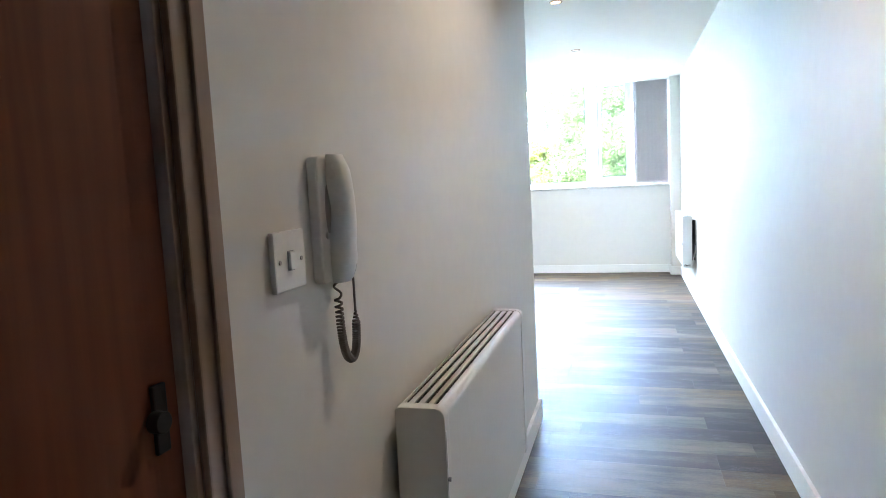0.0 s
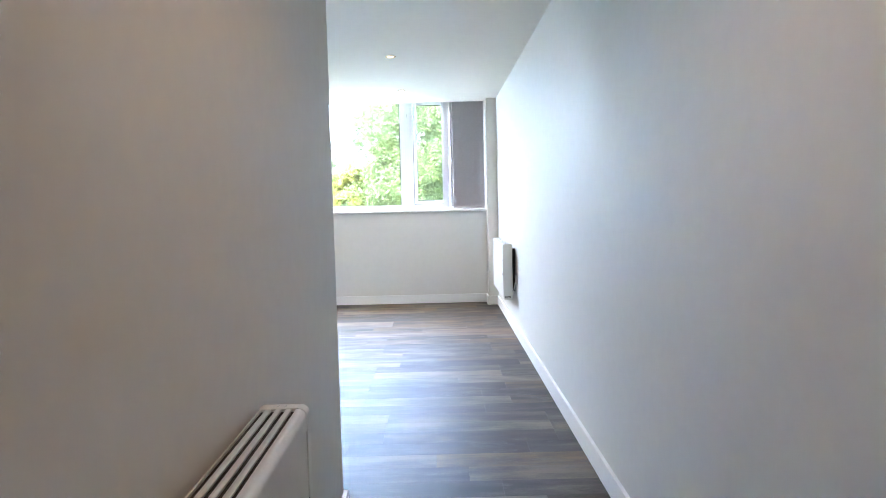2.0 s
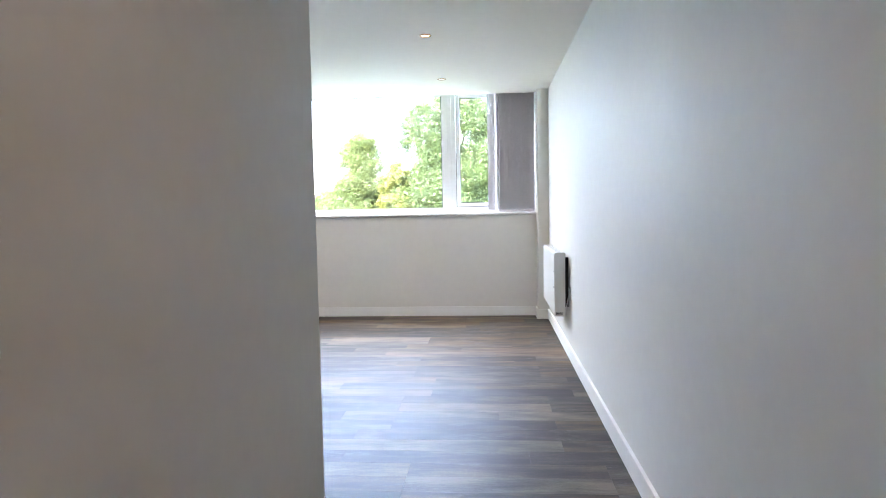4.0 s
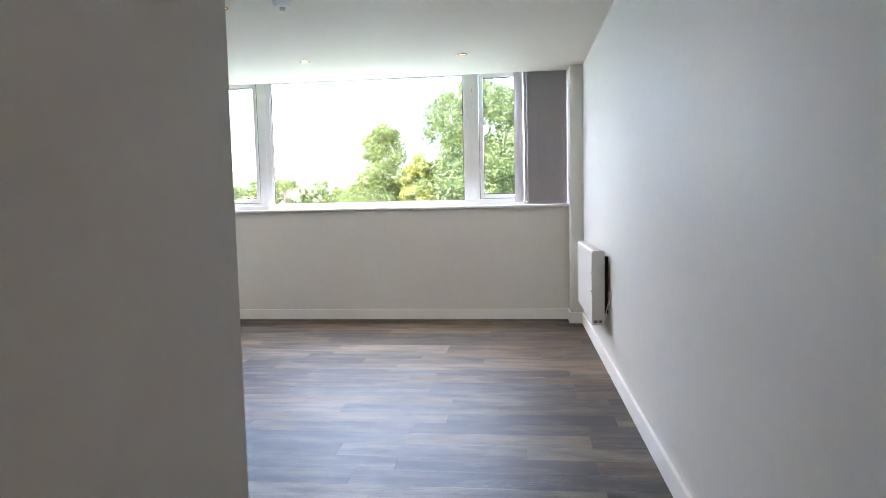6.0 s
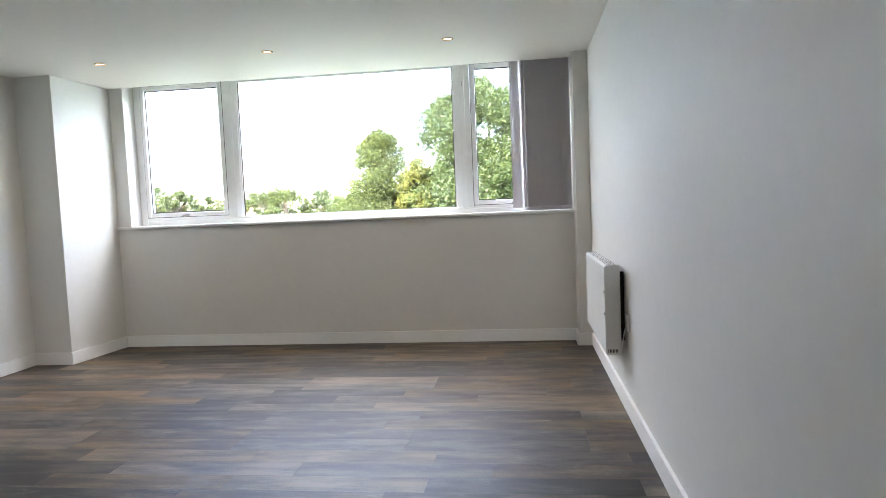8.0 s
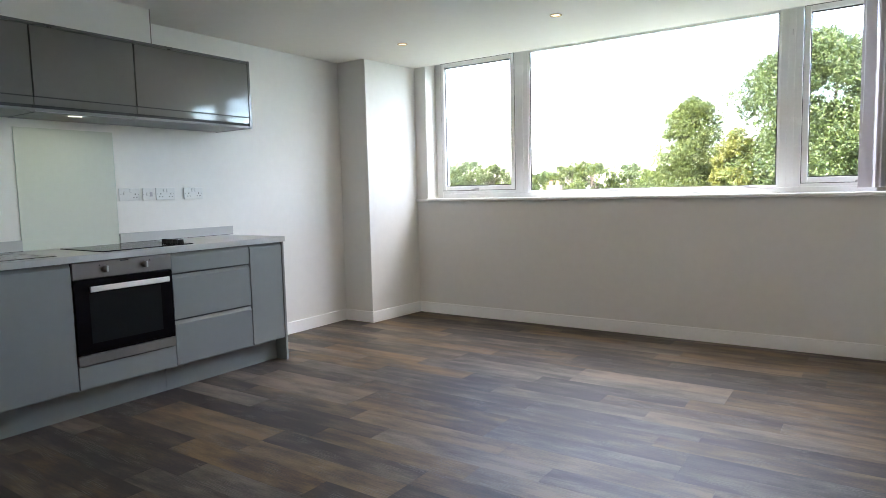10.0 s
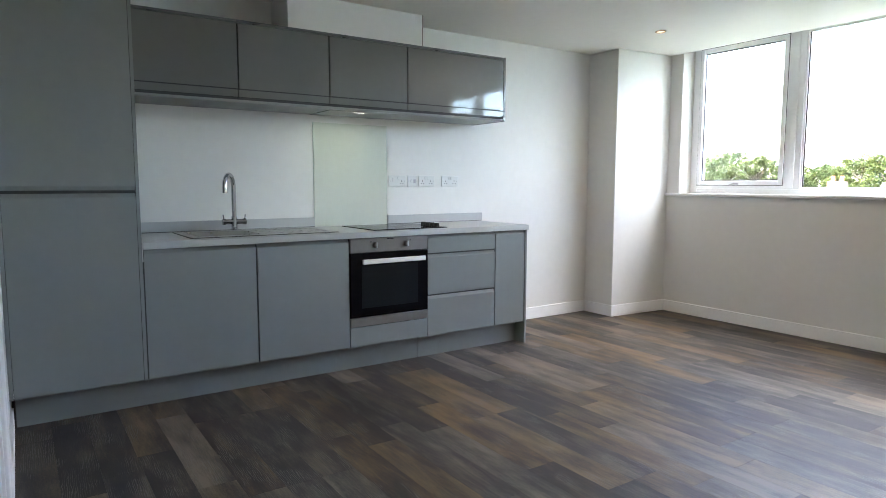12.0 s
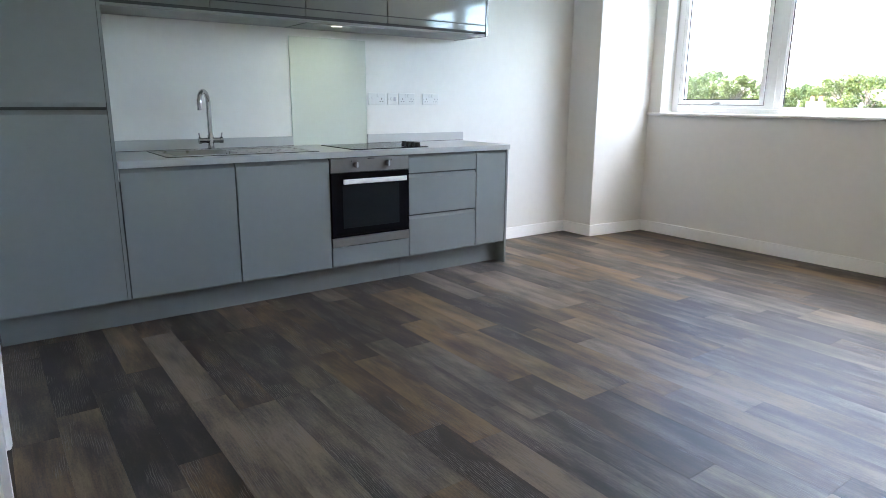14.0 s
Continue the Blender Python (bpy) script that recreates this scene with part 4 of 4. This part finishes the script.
d2 = thing("door_2", (-2.62, Y_CROSS - 0.04, 0.0), "closed white painted door in the cross wall", "door", kind="structure")
part("door_leaf", sbox(DOOR2_L + 0.030, DOOR2_R - 0.030, Y_CROSS - 0.060, Y_CROSS - 0.018, 0.006, 2.006, 0.002), GLOSSWHITE, d2)
for a, b in ((DOOR2_L, DOOR2_L + 0.028), (DOOR2_R - 0.028, DOOR2_R)):
    part("door_lining", sbox(a, b, Y_CROSS - 0.10, Y_CROSS - 0.0005, 0.0006, 2.010, 0.002), GLOSSWHITE, d2)
part("door_lining", sbox(DOOR2_L, DOOR2_R, Y_CROSS - 0.10, Y_CROSS - 0.0005, 2.011, 2.040, 0.002), GLOSSWHITE, d2)
for a, b in ((DOOR2_L - 0.070, DOOR2_L + 0.005), (DOOR2_R + 0.070, DOOR2_R - 0.005)):
    part("architrave", architrave_y(a, b, Y_CROSS + 0.0005, 2.10), GLOSSWHITE, d2, flat=True)
part("architrave", boxes((DOOR2_L + 0.006, DOOR2_R - 0.006, Y_CROSS + 0.0005, Y_CROSS + 0.0165, 2.03, 2.10)), GLOSSWHITE, d2, flat=True)

d1 = thing("door_1", (X_HALL - 0.05, -8.33, 0.0), "closed dark brown wooden door with a dark handle", "door", kind="structure")
leaf = part("door_leaf", sbox(X_HALL - 0.056, X_HALL - 0.014, DOOR1_S + 0.014, DOOR1_N - 0.014, 0.006, 2.006, 0.002), DOORWOOD, d1)
for a, b in ((DOOR1_S, DOOR1_S + 0.012), (DOOR1_N - 0.012, DOOR1_N)):
    part("door_lining", sbox(X_HALL - 0.10, X_HALL - 0.0005, a, b, 0.0006, 2.008, 0.002), FRAMEWOOD, d1)
part("door_lining", sbox(X_HALL - 0.10, X_HALL - 0.0005, DOOR1_S, DOOR1_N, 2.009, 2.040, 0.002), FRAMEWOOD, d1)
for a, b in ((DOOR1_N - 0.004, DOOR1_N + 0.057), (DOOR1_S - 0.057, DOOR1_S + 0.004)):
    bm = boxes((X_HALL + 0.0005, X_HALL + 0.012, a, b, 0.0006, 2.10))
    box(bm, X_HALL + 0.0125, X_HALL + 0.019, a + 0.026, b - 0.008, 0.0006, 2.09)
    part("architrave", soft(bm, 0.003, 2), FRAMEWOOD, d1)
part("architrave", sbox(X_HALL + 0.0005, X_HALL + 0.017, DOOR1_S + 0.005, DOOR1_N - 0.005, 2.03, 2.10, 0.003), FRAMEWOOD, d1)
hy = -7.974
plate = part("handle_plate", sbox(X_HALL - 0.014, X_HALL - 0.008, hy - 0.008, hy + 0.012, 0.992, 1.068, 0.002), BLACK, leaf, "dark handle plate")
part("thumb_turn", soft(cyl(bmesh.new(), (X_HALL - 0.004, hy - 0.008, 1.030), 0.012, 0.014, "x", 18), 0.001), BLACK, plate, "dark thumb turn")

# ---- intercom and light switch in the hall ----
com = thing("intercom_handset", (X_HALL + 0.02, -7.5840, 1.1180), "off-white wall intercom handset with a coiled cord", "intercom")
part("wall_base", rounded(X_HALL + 0.0005, X_HALL + 0.020, -7.6320, -7.5460, 1.1180, 1.3170, 0.010, "x", 5, 0.004), OLDPLASTIC, com, "lilac-grey wall base")
# dark oval bulge painted in place of the finger recess's shade
recess = bmesh.new()
bmesh.ops.create_uvsphere(recess, u_segments=20, v_segments=12, radius=1.0, matrix=Matrix.Translation((X_HALL + 0.0195, -7.6030, 1.2340)) @ Matrix.Diagonal((0.0022, 0.010, 0.040, 1)))
part("recess_shade", recess, GREYPLASTIC, com, "dark grey oval drawn for the shaded finger recess")
part("call_button", cyl(bmesh.new(), (X_HALL + 0.0205, -7.6120, 1.1930), 0.005, 0.005, "x", 18), PLASTIC, com)
hs = bmesh.new()
rowsv = []
ring_uv = ((0, -1), (0.34, -1), (0.60, -0.96), (0.80, -0.82), (0.93, -0.56), (1.0, -0.20), (1.0, 0.20), (0.93, 0.56), (0.80, 0.82), (0.60, 0.96), (0.34, 1), (0, 1))
for k in range(25):
    u = k / 24
    z = 1.1155 + 0.205 * u
    ends = abs(2 * u - 1) ** 10
    mouth = 0.003 * max(0.0, 1 - (u / 0.27) ** 6) if u < 0.27 else 0.0
    bulge = 0.022 + 0.012 * math.sin(math.pi * min(1.0, u * 0.92 + 0.02)) + mouth - 0.008 * ends
    half = 0.0235 + (0.0015 if u < 0.27 else 0.0) - 0.004 * ends
    hollow = 0.006 * math.exp(-((u - 0.56) / 0.16) ** 2)     # finger gap behind the middle of the grip
    x0, cy = X_HALL + 0.0195 + hollow, -7.5800
    rowsv.append([hs.verts.new((x0 + (bulge - hollow) * a, cy + half * b, z)) for a, b in ring_uv])
for a, b in zip(rowsv, rowsv[1:]):
    for k in range(len(ring_uv)):
        hs.faces.new((a[k], a[(k + 1) % len(ring_uv)], b[(k + 1) % len(ring_uv)], b[k]))
hs.faces.new(rowsv[0])
hs.faces.new(rowsv[-1])
part("handset", hs, PLASTIC, com, "curved white handset")
line = []
for k in range(61):
    u = k / 60
    a = math.pi * u
    line.append(Vector((X_HALL + 0.016 + 0.020 * u, -7.571 - (0.010 + 0.011 * math.sin(a)) * math.cos(a) + 0.006 * math.sin(a), 1.1190 - 0.137 * (math.sin(a) ** 0.5 if 0 < u < 1 else 0))))
coil = []
turns = 68
for k in range(turns * 8 + 1):
    u = k / (turns * 8)
    f = u * 60
    i = min(int(f), 59)
    p = line[i].lerp(line[i + 1], f - i)
    d = (line[i + 1] - line[i]).normalized()
    s1 = Vector((1, 0, 0))
    s1 = (s1 - d * s1.dot(d)).normalized()
    s2 = d.cross(s1)
    ang = 2 * math.pi * turns * u
    tight = 0.0058 if u < 0.90 else 0.0058 * max(0.0, (0.95 - u) / 0.05)
    coil.append(p + (s1 * math.cos(ang) + s2 * math.sin(ang)) * tight)
part("coiled_cord", tube(coil, 0.0021, 6), CABLE, com, "grey coiled cord")

sw = thing("light_switch", (X_HALL + 0.004, -7.7120, 1.1250), "white single light switch plate", "light switch")
plate = part("plate", sbox(X_HALL + 0.0005, X_HALL + 0.010, -7.7550, -7.6690, 1.1240, 1.2100, 0.003), PLASTIC, sw)
part("rocker", sbox(X_HALL + 0.0095, X_HALL + 0.0145, -7.7190, -7.7050, 1.1540, 1.1800, 0.0015), PLASTIC, plate)
part("rocker_gap", boxes((X_HALL + 0.0098, X_HALL + 0.0106, -7.7205, -7.7035, 1.1525, 1.1815)), GREYPLASTIC, plate, flat=True)
for y in (-7.7420, -7.6820):
    part("screw", cyl(bmesh.new(), (X_HALL + 0.0105, y, 1.1670), 0.0032, 0.0016, "x", 12), GREYPLASTIC, plate)

# ---- outdoors ----
ZG = -4.2
ground = solid("ground", boxes((-900, 900, 2.0, 1500, ZG - 0.5, ZG)), GRASS, "grassy ground reaching to the horizon", "ground", "structure", True)


def crown_mesh(name, mat, centre, size, leaves, leaf, seed, clumps, taper):
    """Small folded leaves gathered in clumps inside an uneven crown."""
    rng = np.random.default_rng(seed)
    h = rng.uniform(-1, 1, clumps)
    low, high = np.clip((-0.3 - h) / 0.7, 0, 1), np.clip((h + 0.3) / 1.3, 0, 1)
    reach = np.sqrt(1 - 0.75 * low ** 2) * (1 - high ** (1.0 + 1.6 * (1 - taper))) ** (0.5 + 0.4 * taper)
    around, out = rng.uniform(0, 2 * math.pi, clumps), np.sqrt(rng.uniform(0.05, 1, clumps)) * reach * rng.uniform(0.75, 1.12, clumps)
    c = np.stack([np.cos(around) * out * size[0], np.sin(around) * out * size[1], h * size[2] * 0.96], 1)
    r = rng.uniform(0.14, 0.32, clumps) * min(size[0], size[1], size[2]) * (0.55 + 0.45 * reach)
    pick = rng.integers(0, len(c), leaves)
    d = rng.normal(size=(leaves, 3))
    d /= np.linalg.norm(d, axis=1, keepdims=True)
    p = c[pick] + d * r[pick, None] * rng.uniform(0.35, 1.0, (leaves, 1)) ** 0.5 * np.array((1, 1, 0.8))
    a = rng.normal(size=(leaves, 3)) + np.array((0, 0, 0.2))
    a /= np.linalg.norm(a, axis=1, keepdims=True)
    b = np.cross(a, rng.normal(size=(leaves, 3)))
    b /= np.linalg.norm(b, axis=1, keepdims=True)
    n = np.cross(a, b)
    s = leaf * rng.uniform(0.6, 1.3, (leaves, 1))
    tip, root = p + a * s, p - a * s
    l1, r1 = p + b * s * 0.6 + n * s * 0.18, p - b * s * 0.6 + n * s * 0.18
    verts = np.stack([root, l1, tip, r1], 1).reshape(-1, 3)
    i = np.arange(leaves) * 4
    faces = np.concatenate([np.stack([i, i + 1, i + 2], 1), np.stack([i, i + 2, i + 3], 1)])
    me = bpy.data.meshes.new(name)
    me.from_pydata(verts.tolist(), [], faces.tolist())
    me.materials.append(mat)
    return me, Vector(centre), c


def tree(x, y, top, radius, height, mat, seed, label, leaves=5000, leaf=0.11, clumps=60, taper=0.55):
    t = thing("tree", (x, y, ZG), label, "tree")
    cz = top - height / 2
    rng = random.Random(seed)
    trunk = tube([(x + rng.uniform(-0.06, 0.06) * k, y + rng.uniform(-0.06, 0.06) * k, ZG + (cz + height * 0.25 - ZG) * k / 6) for k in range(7)], 0.2, 9, None, [radius * 0.11 * (1 - k / 7.5) for k in range(7)])
    me, c0, cl = crown_mesh("crown", mat, (x, y, cz), (radius, radius * 0.9, height / 2), leaves, leaf, seed, clumps, taper)
    for i in range(0, len(cl), max(1, len(cl) // 22)):
        q = Vector(cl[i])
        z0 = max(ZG + 1.5, cz + q.z - 0.6 * math.hypot(q.x, q.y) - 0.5)
        z0 = min(z0, cz + height * 0.2)
        tube([(x, y, z0), (x + q.x * 0.5, y + q.y * 0.5, z0 + (cz + q.z - z0) * 0.6), (x + q.x, y + q.y, cz + q.z)], 0.03, 5, trunk, [radius * 0.028, radius * 0.018, radius * 0.006])
    part("trunk", trunk, BARK, t)
    crown = new("crown", me)
    crown.parent = t
    crown.location = c0 - t.location
    tagged(crown, kind="stuff")
    return t


tree(-4.50, 12.2, 3.50, 1.55, 6.8, LEAF_GREEN, 21, "young leafy green tree outside the window", 130000, 0.030, 640, 0.30)
tree(-3.22, 10.9, 2.55, 0.75, 5.0, LEAF_YELLOW, 12, "slim yellowing leafy tree outside the window", 60000, 0.030, 320, 0.2)
tree(-1.45, 11.8, 4.60, 2.25, 8.4, LEAF_DARK, 13, "large leafy green tree outside the window", 280000, 0.033, 700, -0.4)
tree(-5.9, 17.5, 1.75, 1.3, 4.6, LEAF_GREEN, 14, "small green tree outside the window", 22000, 0.045, 120, 0.4)
far = ((-34.5, 45, 3.3, 2.8), (-31.0, 44, 3.6, 2.8), (-28.2, 43, 3.2, 2.2), (-26.0, 44, 2.7, 1.8), (-24.0, 45, 2.4, 2.2), (-21.6, 45, 3.0, 2.6), (-19.4, 44, 3.2, 2.6), (-17.0, 46, 2.8, 2.4), (-15.0, 44, 2.3, 1.8), (-13.2, 44, 2.5, 1.9),
       (-11.2, 43, 2.6, 2.2), (-8.6, 42, 2.6, 2.4), (-38.5, 47, 2.8, 3.2), (-43, 52, 2.6, 3.4), (-5.5, 45, 2.8, 2.8), (-1.5, 46, 3.2, 3.2), (3.5, 46, 3.0, 3.4), (9.0, 46, 3.4, 3.4))
for i, (x, y, top_z, r) in enumerate(far):
    tree(x, y, top_z + 0.15, r * 1.2, 5.6, (LEAF_GREEN, LEAF_DARK, LEAF_GREEN)[i % 3], 30 + i, "broad green tree in the distance", 15000, 0.090, 90, 0.0)
woods, centre, _ = crown_mesh("far_woods", LEAF_DARK, (-30, 95, ZG + 1.6), (95, 6, 3.2), 60000, 0.6, 71, 900, 0.0)
w = new("far_woods", woods)
w.location = centre
tagged(w, "band of green woods far away", "woods", kind="stuff")


def house(x, y, ridge, wide, deep, pots):
    h = thing("house", (x, y, ZG), "cream house with a tiled gable roof and chimney, far off", "house")
    eave = ridge - 1.7
    part("wall", boxes((x - wide / 2, x + wide / 2, y - deep / 2, y + deep / 2, ZG, eave)), RENDERWALL, h, flat=True)
    bm = bmesh.new()
    o = 0.3
    pr = [(-deep / 2 - o, eave - 0.15), (0, ridge), (deep / 2 + o, eave - 0.15), (deep / 2 + o, eave - 0.30), (0, ridge - 0.18), (-deep / 2 - o, eave - 0.30)]
    a = [bm.verts.new((x - wide / 2 - o, y + q, z)) for q, z in pr]
    b = [bm.verts.new((x + wide / 2 + o, y + q, z)) for q, z in pr]
    for k in range(6):
        bm.faces.new((a[k], a[(k + 1) % 6], b[(k + 1) % 6], b[k]))
    for r_ in (a, b):
        bm.faces.new((r_[0], r_[1], r_[4], r_[5]))
        bm.faces.new((r_[1], r_[2], r_[3], r_[4]))
    roof = part("roof", bm, ROOFTILE, h, flat=True)
    cx = x - wide * 0.18
    ch = part("chimney", boxes((cx - 0.45, cx + 0.45, y - 0.3, y + 0.3, ridge - 0.6, ridge + 0.35)), BRICK, roof, flat=True)
    for k in range(pots):
        part("chimney_pot", cyl(bmesh.new(), (cx - 0.25 + 0.5 * k / max(1, pots - 1), y, ridge + 0.50), 0.12, 0.34, "z", 12, 0.10), POT, roof)
    for k in range(3):
        wx = x - wide / 2 + wide * (k + 0.5) / 3
        win_ = part("window", boxes((wx - 0.5, wx + 0.5, y - deep / 2 - 0.03, y - deep / 2 + 0.02, eave - 1.5, eave - 0.35)), UPVC, h, flat=True)
        part("pane", boxes((wx - 0.42, wx + 0.42, y - deep / 2 - 0.045, y - deep / 2 - 0.031, eave - 1.42, eave - 0.43)), BLACKGLASS, win_, flat=True)


house(-18.2, 36.0, 1.05, 5.0, 6.0, 2)
house(-33.5, 40.0, 1.02, 7.0, 6.0, 2)

# ---- floor planks: boards 914 x 152 mm, laid across the room ----
PW, PL, GAP, LIP = 0.1524, 0.9144, 0.0003, 0.0003


def plank_mesh(lx, ly):
    v = []
    for z, i in ((-0.004, GAP), (-LIP, GAP), (0.0, GAP + LIP)):
        v += [(i, i, z), (lx - i, i, z), (lx - i, ly - i, z), (i, ly - i, z)]
    f = [(8, 9, 10, 11)]
    for a in (0, 4):
        for k in range(4):
            f.append((a + k, a + (k + 1) % 4, a + 4 + (k + 1) % 4, a + 4 + k))
    me = bpy.data.meshes.new("plank")
    me.from_pydata(v, [], f)
    me.materials.append(PLANK)
    return me


shared = {}
rp = random.Random(8)
row0 = -4.662
k = math.floor((Y_BACK - row0) / PW)
while row0 + k * PW < 0.0:
    y0 = row0 + k * PW
    west = X_WEST if y0 > Y_CROSS - 0.10 else X_HALL - 0.02
    start = -3.02 + rp.choice((0.0, 0.31, 0.60, 0.17, 0.45, 0.74)) if k % 7 else -3.02
    x = start - PL * math.ceil((start - west) / PL)
    while x < -0.0:
        x0, x1 = max(x, west), min(x + PL, 0.0)
        y1 = min(y0 + PW, 0.0)
        key = (round(x1 - x0, 4), round(y1 - y0, 4))
        if key[0] > 0.01 and key[1] > 0.01:
            if key not in shared:
                shared[key] = plank_mesh(*key)
            ob = new("plank", shared[key])
            ob.parent = floor
            ob.location = Vector((x0, y0, 0)) - floor.location
        x += PL
    k += 1
